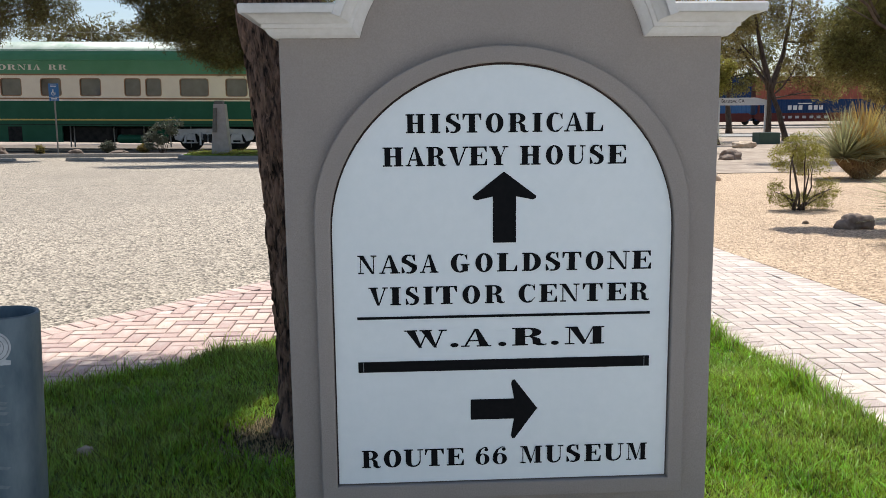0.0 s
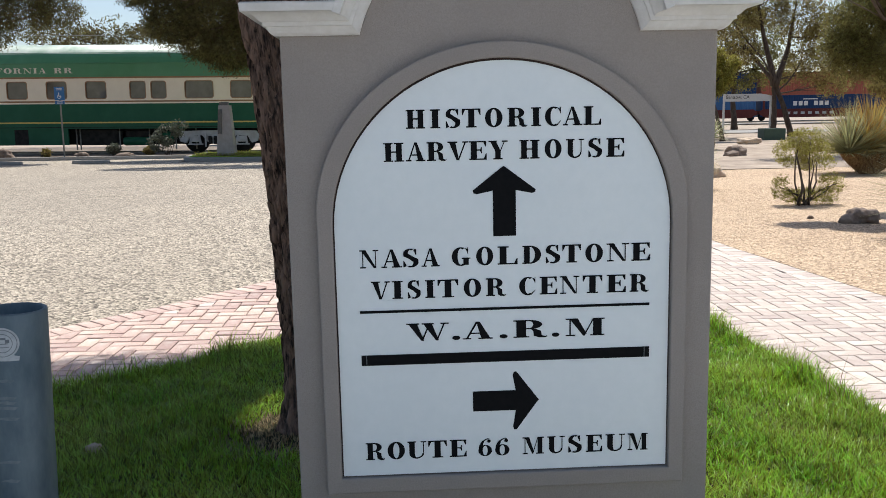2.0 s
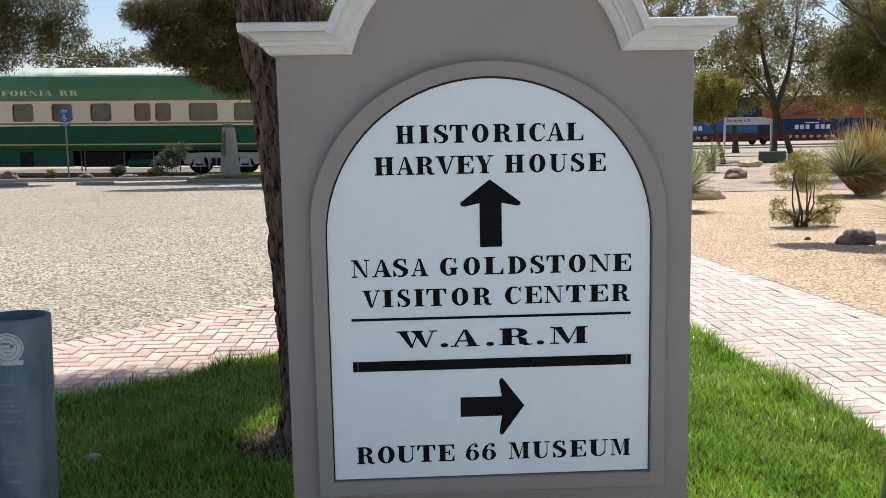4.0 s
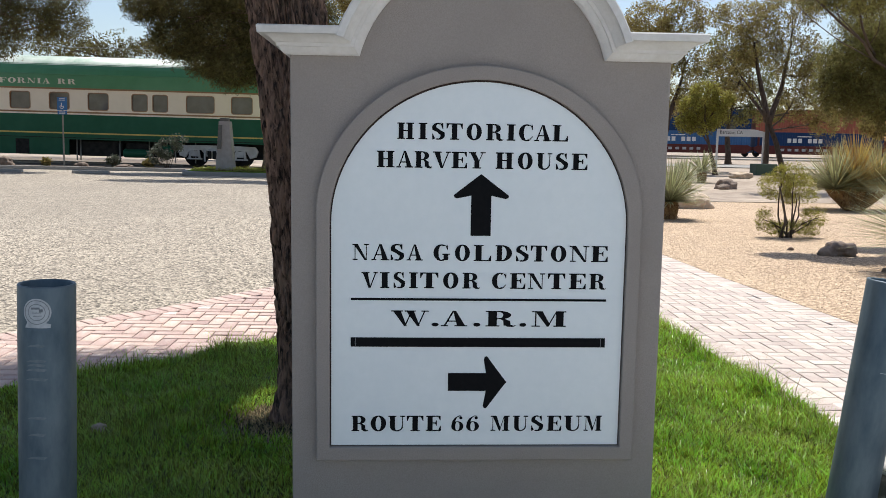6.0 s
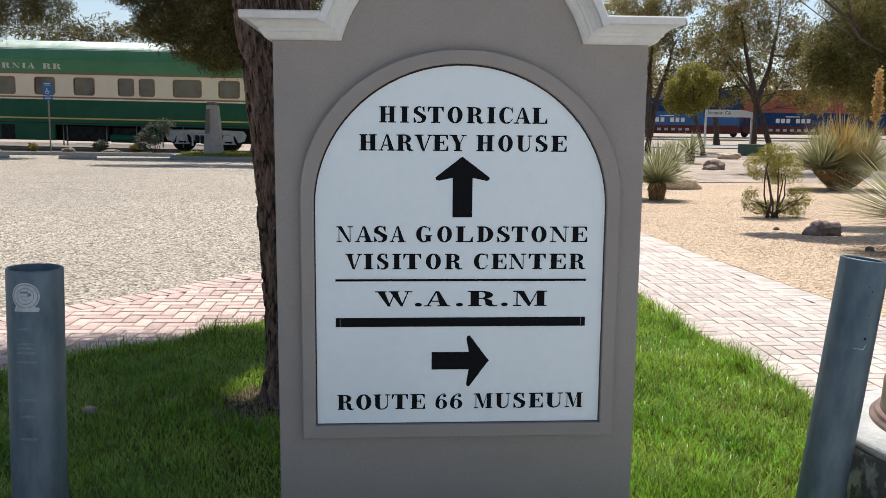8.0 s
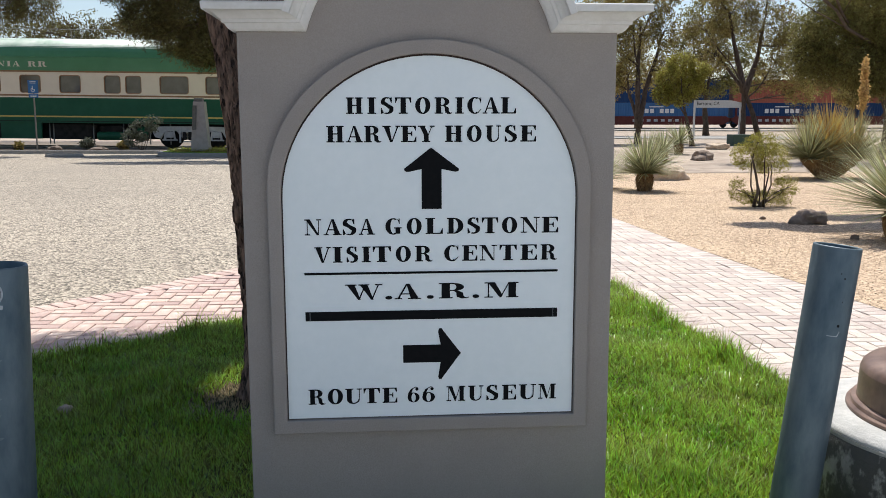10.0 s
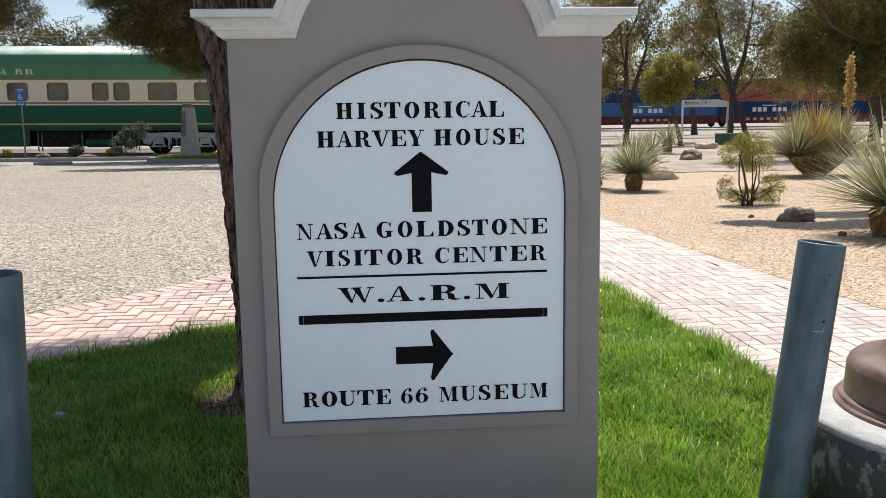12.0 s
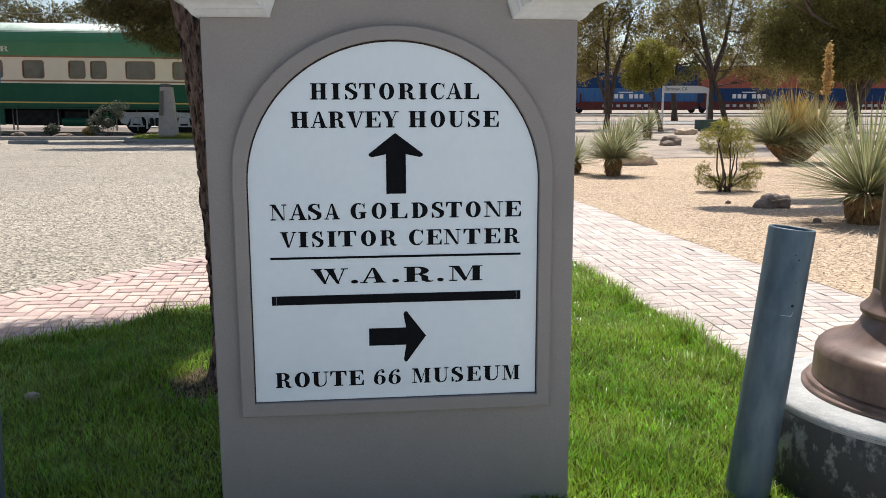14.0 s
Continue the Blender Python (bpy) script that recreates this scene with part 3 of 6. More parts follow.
letters("letter", "HARVEYHOUSE", (-0.316, -0.263, -0.257, -0.206, -0.202, -0.150, -0.147, -0.092, -0.090, -0.043, -0.038, 0.013, 0.044, 0.098, 0.112, 0.157, 0.169, 0.217, 0.229, 0.266, 0.277, 0.326), 1.2685, 1.3180, YL, panel)
letters("letter", "NASAGOLDSTONE", (-0.389, -0.338, -0.331, -0.276, -0.272, -0.231, -0.223, -0.174, -0.141, -0.091, -0.075, -0.029, -0.017, 0.037, 0.050, 0.101, 0.114, 0.153, 0.159, 0.210, 0.222, 0.270, 0.280, 0.341, 0.348, 0.400), 0.9850, 1.0345, YL, panel)
letters("letter", "VISITORCENTER", (-0.361, -0.310, -0.304, -0.275, -0.262, -0.227, -0.215, -0.188, -0.181, -0.125, -0.110, -0.063, -0.050, 0.004, 0.041, 0.086, 0.097, 0.145, 0.152, 0.206, 0.215, 0.269, 0.281, 0.334, 0.345, 0.397), 0.8990, 0.9480, YL, panel)
letters("letter", "W.A.R.M", (-0.269, -0.153, -0.144, -0.122, -0.115, -0.033, -0.014, 0.008, 0.024, 0.118, 0.130, 0.151, 0.168, 0.276), 0.7800, 0.8290, YL, panel)
letters("letter", "ROUTE66MUSEUM", (-0.390, -0.338, -0.330, -0.282, -0.275, -0.222, -0.217, -0.165, -0.157, -0.110, -0.077, -0.039, -0.030, 0.010, 0.047, 0.107, 0.117, 0.166, 0.176, 0.214, 0.226, 0.272, 0.281, 0.336, 0.344, 0.401), 0.4440, 0.4935, YL, panel)
part("rule", box(-0.393, YL - 0.0004, 0.8605, 0.400, -0.0002, 0.8675), M_black, panel)
part("bar", box(-0.393, YL - 0.0004, 0.7145, 0.401, -0.0002, 0.7435), M_black, panel)
for sx in (-0.379, 0.387):
    part("bar_seam", box(sx - 0.0008, YL - 0.001, 0.716, sx + 0.0008, YL - 0.0004, 0.742), M_stickink, panel, "thin scratch across the black bar")


def arrow(pts, name):
    return part(name, prism(pts, YL, -0.0002), M_black, panel, "black arrow")


arrow([(-0.0280, 1.063), (-0.0280, 1.186), (-0.071, 1.177), (-0.080, 1.180), (-0.082, 1.187), (-0.006, 1.246), (0.0015, 1.251), (0.009, 1.246), (0.087, 1.187), (0.086, 1.180), (0.077, 1.177), (0.0335, 1.186), (0.0335, 1.063)], "arrow_up")
arrow([(-0.0900, 0.574), (-0.0900, 0.631), (0.029, 0.631), (0.021, 0.674), (0.024, 0.683), (0.031, 0.685), (0.088, 0.609), (0.094, 0.6025), (0.088, 0.596), (0.031, 0.518), (0.024, 0.518), (0.021, 0.526), (0.029, 0.574)], "arrow_right")

# ---- bollards ----
def bollard(label, base, top, r, height):
    d = (Vector(top) - Vector(base)).normalized()
    m = Matrix.Translation(base) @ Vector((0, 0, 1)).rotation_difference(d).to_matrix().to_4x4()
    e = root("bollard", label, "bollard", m, "pipe bollards by the sign")
    part("pipe", lathe([(r, -0.05), (r, height - 0.004), (r - 0.002, height), (r - 0.008, height), (r - 0.010, height - 0.004), (r - 0.010, height - 0.30)], 64, False), M_galv, e, "galvanized steel pipe", True)
    part("pipe_floor", lathe([(0.001, height - 0.30), (r - 0.0095, height - 0.30)], 32, False), M_galvin, e, "pipe inside, steel darkened for the shade in it")
    return e


bol_l = bollard("grey galvanized open pipe bollard with a round worn sticker", (-1.308, -0.10, 0.0), (-1.283, -0.10, 0.907), 0.0800, 0.910)
bol_r = bollard("leaning grey galvanized open pipe bollard beside the lamp base", (1.215, -0.01, 0.0), (1.316, -0.01, 0.938), 0.0745, 0.942)


def on_pipe(name, pts, r, material, parent, label=""):
    """A thin flat outline (arc length, height) wrapped round a pipe's face."""
    b = bmesh.new()
    b.faces.new([b.verts.new((s, 0, z)) for s, z in pts])
    lo, hi = min(p[0] for p in pts), max(p[0] for p in pts)
    k = lo + 0.004
    while k < hi:
        bmesh.ops.bisect_plane(b, geom=b.verts[:] + b.edges[:] + b.faces[:], plane_co=(k, 0, 0), plane_no=(1, 0, 0))
        k += 0.004
    for v in b.verts:
        s = v.co.x
        v.co.x, v.co.y = r * math.sin(s / r), -r * math.cos(s / r)
    return part(name, b, material, parent, label)


def wrap_ring(name, cs, cz, ro, ri, r, material, parent, label="", n=40):
    steps = max(1, int((ro - ri) / 0.004))
    V, Fc = [], []
    for i in range(n):
        a = 2 * math.pi * i / n
        for q in range(steps + 1):
            d = ri + (ro - ri) * q / steps
            s, z = cs + d * math.cos(a), cz + d * math.sin(a)
            V.append((r * math.sin(s / r), -r * math.cos(s / r), z))
    w = steps + 1
    for i in range(n):
        j = (i + 1) % n
        for q in range(steps):
            Fc.append((i * w + q, i * w + q + 1, j * w + q + 1, j * w + q))
    return put(name, mesh_of(name, V, Fc, material), parent, label)


wrap_ring("sticker", 0.003, 0.838, 0.040, 0.0005, 0.0807, M_sticker, bol_l, "pale round peeling sticker")
on_pipe("sticker_strip", [(-0.032, 0.792), (0.040, 0.792), (0.042, 0.803), (0.030, 0.806), (0.028, 0.816), (-0.024, 0.816), (-0.026, 0.806)], 0.0806, M_sticker, bol_l, "torn sticker remains")
wrap_ring("sticker_ring", 0.003, 0.838, 0.0355, 0.0335, 0.0811, M_stickink, bol_l)
wrap_ring("sticker_ring", 0.003, 0.838, 0.0245, 0.0228, 0.0811, M_stickink, bol_l)
for s0, z0, s1, z1 in ((-0.012, 0.846, 0.012, 0.853), (-0.010, 0.835, 0.016, 0.838), (-0.006, 0.826, 0.018, 0.829), (0.010, 0.838, 0.020, 0.848)):
    on_pipe("sticker_mark", [(s0, z0), (s1, z0 + 0.001), (s1, z1), (s0, z1 - 0.001)], 0.0811, M_stickink, bol_l)
for z0, a in ((0.735, 0.026), (0.69, 0.03), (0.678, 0.028), (0.664, 0.032), (0.636, 0.034), (0.52, 0.03), (0.47, 0.026), (0.40, 0.03)):
    on_pipe("glue_mark", [(-a, z0), (-a * 0.3, z0 + 0.002), (a * 0.7, z0 - 0.001), (a, z0 + 0.006), (a * 0.2, z0 + 0.010), (-a * 0.6, z0 + 0.007)], 0.0804, M_glue, bol_l)
on_pipe("scratch", [(-0.026, 0.6565), (0.008, 0.6565), (0.014, 0.673), (0.012, 0.673), (0.006, 0.659), (-0.026, 0.658)], 0.0749, M_sticker, bol_r, "pale scratch")
for s0, z0, q in ((0.006, 0.692, 0.005), (0.001, 0.845, 0.003), (0.006, 0.77, 0.002), (-0.012, 0.86, 0.002)):
    wrap_ring("pit", s0, z0, q, 0.0003, 0.0749, M_under, bol_r, "dark pit", 10)

# ---- lamp post ----
lamp = root("street_lamp", "brown painted lamp post on a round mottled concrete footing", "street lamp", pose(1.93, 0.10, 0.008))
part("footing", lathe([(0.56, -0.05), (0.555, 0.255), (0.545, 0.275)], 72), M_conc, lamp, "mottled grey concrete footing, side darkened for its shade", True)
part("footing_top", lathe([(0.552, 0.265), (0.53, 0.295), (0.40, 0.302)], 72), M_conctop, lamp, "concrete top coloured paler for the sun on it", True)
part("base_flange", lathe([(0.40, 0.296), (0.423, 0.298), (0.425, 0.300), (0.425, 0.311), (0.423, 0.313), (0.411, 0.317), (0.409, 0.319), (0.409, 0.330), (0.407, 0.332), (0.390, 0.335)], 72), M_bronze, lamp, "", True)
part("base_drum", lathe([(0.391, 0.334), (0.390, 0.337), (0.385, 0.437), (0.384, 0.440), (0.378, 0.456), (0.364, 0.469), (0.34, 0.477), (0.305, 0.488), (0.27, 0.508), (0.245, 0.54), (0.228, 0.575), (0.222, 0.592)], 72), M_bronze, lamp, "brown base drum, pale blotches standing in for its sunlit side", True)
part("collar", lathe([(0.215, 0.583), (0.238, 0.586), (0.241, 0.588), (0.243, 0.602), (0.241, 0.605), (0.232, 0.612), (0.215, 0.632), (0.205, 0.66), (0.203, 0.675), (0.195, 0.677)], 72), M_bronze, lamp, "", True)
fl = bmesh.new()
prof = [(0.200, 0.635), (0.186, 1.2), (0.168, 2.2), (0.15, 3.2)]
rings = [[fl.verts.new(((r + 0.006 * math.cos(12 * 2 * math.pi * i / 96)) * math.cos(2 * math.pi * i / 96), (r + 0.006 * math.cos(12 * 2 * math.pi * i / 96)) * math.sin(2 * math.pi * i / 96), z)) for i in range(96)] for r, z in prof]
for p_, q_ in zip(rings, rings[1:]):
    for i in range(96):
        fl.faces.new((p_[i], p_[(i + 1) % 96], q_[(i + 1) % 96], q_[i]))
part("shaft", fl, M_bronze, lamp, "fluted brown shaft", True)
part("access_cover", box(-0.06, -0.398, 0.36, 0.06, -0.30, 0.445, 0.006), M_bronze, lamp, "bolted access cover", m=pose(0, 0, 0, 0, 0, -38))

# ---- plants: helpers ----
def leaves_mesh(name, lobes, count, size, material, rng, per=5, droop=0.0, slim=0.35, gaps=(), bunch=110):
    """Crown of many small leaf sprays scattered in uneven lobes (centre, radii)."""
    vol = np.array([r[0] * r[1] * r[2] for _, r in lobes]) ** 0.75
    pick = rng.choice(len(lobes), size=count, p=vol / vol.sum())
    C = np.array([c for c, _ in lobes])[pick]
    Rr = np.array([r for _, r in lobes])[pick]
    d = rng.normal(size=(count, 3))
    d /= np.linalg.norm(d, axis=1)[:, None]
    rad = rng.uniform(0.25, 1.0, count) ** 0.55
    # clumps with gaps between them
    clump = rng.normal(size=(max(10, count // bunch), 3))
    clump /= np.linalg.norm(clump, axis=1)[:, None]
    near = clump[rng.integers(0, len(clump), count)]
    d = d * 0.36 + near * 0.85
    d /= np.linalg.norm(d, axis=1)[:, None]
    P = C + d * rad[:, None] * Rr
    P[:, 2] -= droop * rng.uniform(0, 1, count) ** 2 * Rr[:, 2]
    for org, way, wide in gaps:
        rel = P - np.array(org)
        across = rel - (rel @ np.array(way))[:, None] * np.array(way)
        keep = np.linalg.norm(across, axis=1) > wide
        P, d = P[keep], d[keep]
    count = len(P)
    n = count * per
    Q = np.repeat(P, per, 0) + rng.normal(size=(n, 3)) * size * 0.55
    a = rng.normal(size=(n, 3)) + np.repeat(d, per, 0) * 0.6
    a[:, 2] -= droop
    a /= np.linalg.norm(a, axis=1)[:, None]
    b = np.cross(a, rng.normal(size=(n, 3)))
    b /= np.linalg.norm(b, axis=1)[:, None] + 1e-6
    L = size * rng.uniform(0.6, 1.4, n)[:, None]
    V = np.stack([Q - a * L * 0.5, Q + b * L * slim * 0.5, Q + a * L * 0.5, Q - b * L * slim * 0.5], 1).reshape(-1, 3)
    me = bpy.data.meshes.new(name)
    me.vertices.add(len(V))
    me.vertices.foreach_set("co", V.ravel())
    me.loops.add(4 * n)
    me.loops.foreach_set("vertex_index", np.arange(4 * n))
    me.polygons.add(n)
    me.polygons.foreach_set("loop_start", np.arange(n) * 4)
    me.materials.append(material)
    me.update(calc_edges=True)
    return me


def limb(a, b, r0, r1, rng, bend=0.12, n=7):
    a, b = Vector(a), Vector(b)
    ln = (b - a).length
    off = Vector((rng.uniform(-1, 1), rng.uniform(-1, 1), rng.uniform(-0.3, 0.8))) * bend * ln
    pts, rad = [], []
    for i in range(n):
        t = i / (n - 1)
        pts.append(a.lerp(b, t) + off * math.sin(math.pi * t) + Vector((rng.uniform(-1, 1), rng.uniform(-1, 1), 0)) * 0.02 * ln * (0 < i < n - 1))
        rad.append(r0 * (1 - t) + r1 * t)
    return pts, rad


def tree(label, base, trunks, lobes, count, size, leaf, bark, seed, r=0.16, per=5, droop=0.0, twigs=26, slim=0.35, group="", category="tree", bunch=110):
    """A tree: trunks given as polylines, limbs to the lobes of the crown, thin twigs, and a crown of small leaf sprays."""
    rng, nrng = random.Random(seed), np.random.default_rng(seed)
    bx, by = base
    bz = ground_z(bx, by)
    e = root("tree", label, category, pose(bx, by, bz), group)
    tips = []
    for line in trunks:
        pts = [Vector(p) for p in line]
        fine = []
        for p, q in zip(pts, pts[1:]):
            for i in range(5):
                fine.append(p.lerp(q, i / 5) + Vector((rng.uniform(-1, 1), rng.uniform(-1, 1), 0)) * r * 0.12)
        fine.append(pts[-1])
        fine[0].z -= 0.15
        rad = [r * (1.25 if i == 0 else 1.0) * (1 - 0.6 * i / (len(fine) - 1)) for i in range(len(fine))]
        v, f = tube_data(fine, rad, 12, 0.08, rng)
        put("trunk", mesh_of("trunk", v, f, bark, True), e)
        tips.append((fine[-1], fine[len(fine) * 2 // 3], rad[-1]))
    items = []
    for k, (c, rr) in enumerate(lobes):
        tip = min(tips, key=lambda t: (t[0] - Vector(c)).length)
        pts, rad = limb(tip[0] if k % 3 else tip[1], c, tip[2] * 0.8, tip[2] * 0.28, rng)
        items.append(tube_data(pts, rad, 7))
        for _ in range(max(2, twigs // len(lobes))):
            s = pts[rng.randrange(2, len(pts))]
            q = Vector(c) + Vector((rng.uniform(-1, 1) * rr[0], rng.uniform(-1, 1) * rr[1], rng.uniform(-1, 1) * rr[2])) * 0.9
            tp, tr = limb(s, q, tip[2] * 0.26, tip[2] * 0.07, rng, 0.15, 5)
            items.append(tube_data(tp, tr, 4))
        v, f = join_data(items)
        items = []
        put("limb", mesh_of("limb", v, f, bark, True), e)
    put("crown", leaves_mesh("crown", lobes, count, size, leaf, nrng, per, droop, slim, (), bunch), e)
    return e


def spiky(label, base, trunk_r, trunk_h, count, length, material, seed, width=0.02, tilt=(0, 0), up=0.35, spread=1.5, category="yucca", group="yuccas in the garden", heads=None):
    """A rosette of long stiff narrow leaves over a short trunk wrapped in dead leaf bases."""
    rng = random.Random(seed)
    bx, by = base
    e = root("yucca", label, category, pose(bx, by, ground_z(bx, by)), group)
    for hx, hy, hz, hl, cnt, mt in (heads or [(0, 0, trunk_h, length, count, material)]):
        prof = [(trunk_r * 0.8, -0.1)]
        for i in range(7):
            t = i / 6
            prof.append((trunk_r * (0.85 + 0.25 * math.sin(math.pi * t * 0.8)), hz * t))
        body = lathe(prof, 20)
        for v in body.verts:
            k = max(0, v.co.z) / max(hz, 0.01)
            v.co.x += hx * k
            v.co.y += hy * k
        part("trunk", body, M_yuccatr, e, "brown trunk of dead leaf bases", True)
        V, Fc = [], []
        for i in range(int(220 * (hz / 0.4) ** 0.5)):
            a, z = rng.uniform(0, 2 * math.pi), rng.uniform(0.0, hz)
            k = z / hz
            rr = trunk_r * (0.85 + 0.25 * math.sin(math.pi * k * 0.8))
            c, s = math.cos(a), math.sin(a)
            ll = rng.uniform(0.06, 0.13) * (0.7 + hl * 0.4)
            o = len(V)
            w = rng.uniform(0.008, 0.016)
            x0, y0 = hx * k + rr * c, hy * k + rr * s
            V += [(x0 - s * w, y0 + c * w, z + 0.02), (x0 + s * w, y0 - c * w, z + 0.02), (x0 + c * ll * 0.45, y0 + s * ll * 0.45, z - ll * 0.6)]
            Fc.append((o, o + 1, o + 2))
        tagged(put("leaf_skirt", mesh_of("leaf_skirt", V, Fc, M_yuccatr), e, "brown dead leaf stubs"), kind="stuff")
        V, Fc = [], []
        for i in range(cnt):
            a = rng.uniform(0, 2 * math.pi)
            el = math.asin(min(1, max(-0.5, rng.uniform(-0.16, 1.0)))) * 0.96
            d = Vector((math.cos(el) * math.cos(a), math.cos(el) * math.sin(a), math.sin(el) + 0.12)).normalized()
            ln = hl * rng.uniform(0.75, 1.08) * (0.9 + 0.15 * math.sin(el))
            sag = rng.uniform(0.02, 0.16) * ln * math.cos(el)
            side = d.cross(Vector((0, 0, 1))).normalized() if abs(d.z) < 0.99 else Vector((1, 0, 0))
            up_ = side.cross(d)
            o = len(V)
            w = width * rng.uniform(0.7, 1.2)
            st = Vector((hx, hy, hz)) + d * trunk_r * 0.5
            for j, t in enumerate((0, 0.35, 0.7, 1.0)):
                c = st + d * ln * t - Vector((0, 0, sag * t * t))
                ww = w * (1.0, 0.9, 0.6, 0.05)[j] * 0.5
                V += [c - side * ww, c + up_ * ww * -0.35, c + side * ww]
            for j in range(3):
                q = o + 3 * j
                Fc += [(q, q + 1, q + 4, q + 3), (q + 1, q + 2, q + 5, q + 4)]
        tagged(put("leaves", mesh_of("leaves", V, Fc, mt), e, "stiff narrow leaves"), kind="stuff")
    return e


def rock(label, x, y, sx, sy, sz, material, seed, rot=0, group="rocks in the garden"):
    b = bmesh.new()
    bmesh.ops.create_icosphere(b, subdivisions=4, radius=1.0)
    off = Vector((seed * 3.1, seed * 1.7, seed * 0.9))
    for v in b.verts:
        n = noise.fractal(v.co * 1.1 + off, 1.0, 2.0, 4)
        cell = noise.voronoi(v.co * 1.4 + off)[0][0]
        v.co *= 1 + 0.30 * n - 0.34 * (cell - 0.25) + 0.06 * noise.fractal(v.co * 5 + off, 1.0, 2.0, 3)
        v.co = Vector((v.co.x * sx, v.co.y * sy, max(v.co.z, -0.45) * sz))
    ob = part("rock", b, material, None, smooth=True)
    ob.matrix_basis = pose(x, y, ground_z(x, y) + sz * 0.25, 0, 0, rot)
    return tagged(ob, label, "rock", group)


# ---- the near pine ----
pine = root("pine_tree", "pine tree with deeply furrowed brown bark leaning over the lawn", "tree", pose(-0.60, 1.55, 0))
def pine_axis(z):
    return Vector((-0.02 - 0.075 * max(z, 0) - 0.045 * max(z - 0.9, 0) ** 2, 0.03 * z, z))
NS, NZ = 320, 420
Z0, Z1 = -0.08, 3.4
pv = []
for j in range(NZ + 1):
    z = Z0 + (Z1 - Z0) * j / NZ
    c = pine_axis(z)
    r0 = 0.195 + 0.05 * math.exp(-max(z, 0) / 0.14) - 0.008 * z
    for i in range(NS):
        a = 2 * math.pi * i / NS
        p = Vector((math.cos(a), math.sin(a), 0))
        q = Vector((p.x * 2.6, p.y * 2.6, z * 1.25))
        wob = noise.fractal(q * 1.6 + Vector((0, 0, 4)), 1.0, 2.0, 3)
        dist = noise.voronoi(Vector((q.x * 4.6 + 0.9 * wob, q.y * 4.6 + 0.9 * wob, q.z * 4.4 + 0.9 * wob)))[0]
        plate = min(1.0, (dist[1] - dist[0]) * 2.8)
        rough = noise.fractal(q * 7, 1.0, 2.0, 3)
        root_f = 0.03 * math.exp(-max(z, 0) / 0.10) * math.cos(5 * a + 1.0)
        r = r0 + 0.038 * plate - 0.026 + 0.006 * rough + 0.012 * wob + root_f
        pv.append((c.x + p.x * r, c.y + p.y * r, z))
pf = [(j * NS + i, j * NS + (i + 1) % NS, (j + 1) * NS + (i + 1) % NS, (j + 1) * NS + i) for j in range(NZ) for i in range(NS)]
put("trunk", mesh_of("trunk", pv, pf, M_barkpine, True), pine, "deeply furrowed bark, greyer at the foot")
prng, pnr = random.Random(3), np.random.default_rng(3)
top = pine_axis(3.35)
# last five lobes are unseen extras that block skylight from the lawn
PLOBES = [((-0.2, 1.2, 4.3), (1.0, 0.9, 0.6)), ((-1.2, 1.1, 4.2), (1.0, 0.9, 0.55)), ((0.6, 1.6, 4.6), (0.8, 0.9, 0.6)), ((-0.7, 2.2, 4.7), (1.1, 0.9, 0.6)), ((-1.7, 2.0, 4.9), (0.9, 0.8, 0.6)), ((0.3, 2.6, 5.0), (1.0, 0.8, 0.6)),
          ((-0.4, 0.4, 4.1), (0.9, 0.7, 0.5)), ((-1.6, 0.3, 4.3), (0.8, 0.8, 0.5)), ((-0.5, 1.6, 6.0), (1.5, 1.3, 0.8)), ((-0.3, 1.2, 7.0), (1.1, 1.0, 0.8)), ((-1.9, 1.2, 5.4), (0.9, 0.9, 0.6)), ((0.4, 0.6, 5.4), (0.9, 0.9, 0.6)), ((-2.9, -0.8, 5.0), (1.2, 1.1, 0.6)), ((-2.7, 0.7, 5.4), (1.1, 1.0, 0.6)), ((-1.6, -2.3, 5.3), (1.3, 1.1, 0.6)), ((-0.1, -2.0, 5.8), (1.2, 1.1, 0.6)), ((-1.2, -0.6, 6.2), (1.3, 1.1, 0.7))]
items = [tube_data([top - Vector((0, 0, 0.1)), Vector((-0.6, 0.6, 5.0)), Vector((-0.5, 0.9, 7.2))], [0.165, 0.12, 0.04], 14)]
for c, rr in PLOBES:
    st = Vector((-0.58, 0.45, prng.uniform(3.5, 5.0)))
    pts, rad = limb(st, c, 0.07, 0.025, prng)
    items.append(tube_data(pts, rad, 8))
for v_, f_ in items:
    put("limb", mesh_of("limb", v_, f_, M_barkpine, True), pine)
# gaps cut along the sun's direction let chosen patches of lawn be lit
put("crown", leaves_mesh("crown", PLOBES, 52000, 0.19, M_pine, pnr, 7, 0.25, 0.07, [((-0.32, 0.10, 0.0), tuple(sun_dir), 0.36), ((-0.95, 0.55, 0.0), tuple(sun_dir), 0.16), ((-1.2, -0.3, 0.0), tuple(sun_dir), 0.12)]), pine, "dark green needle tufts")

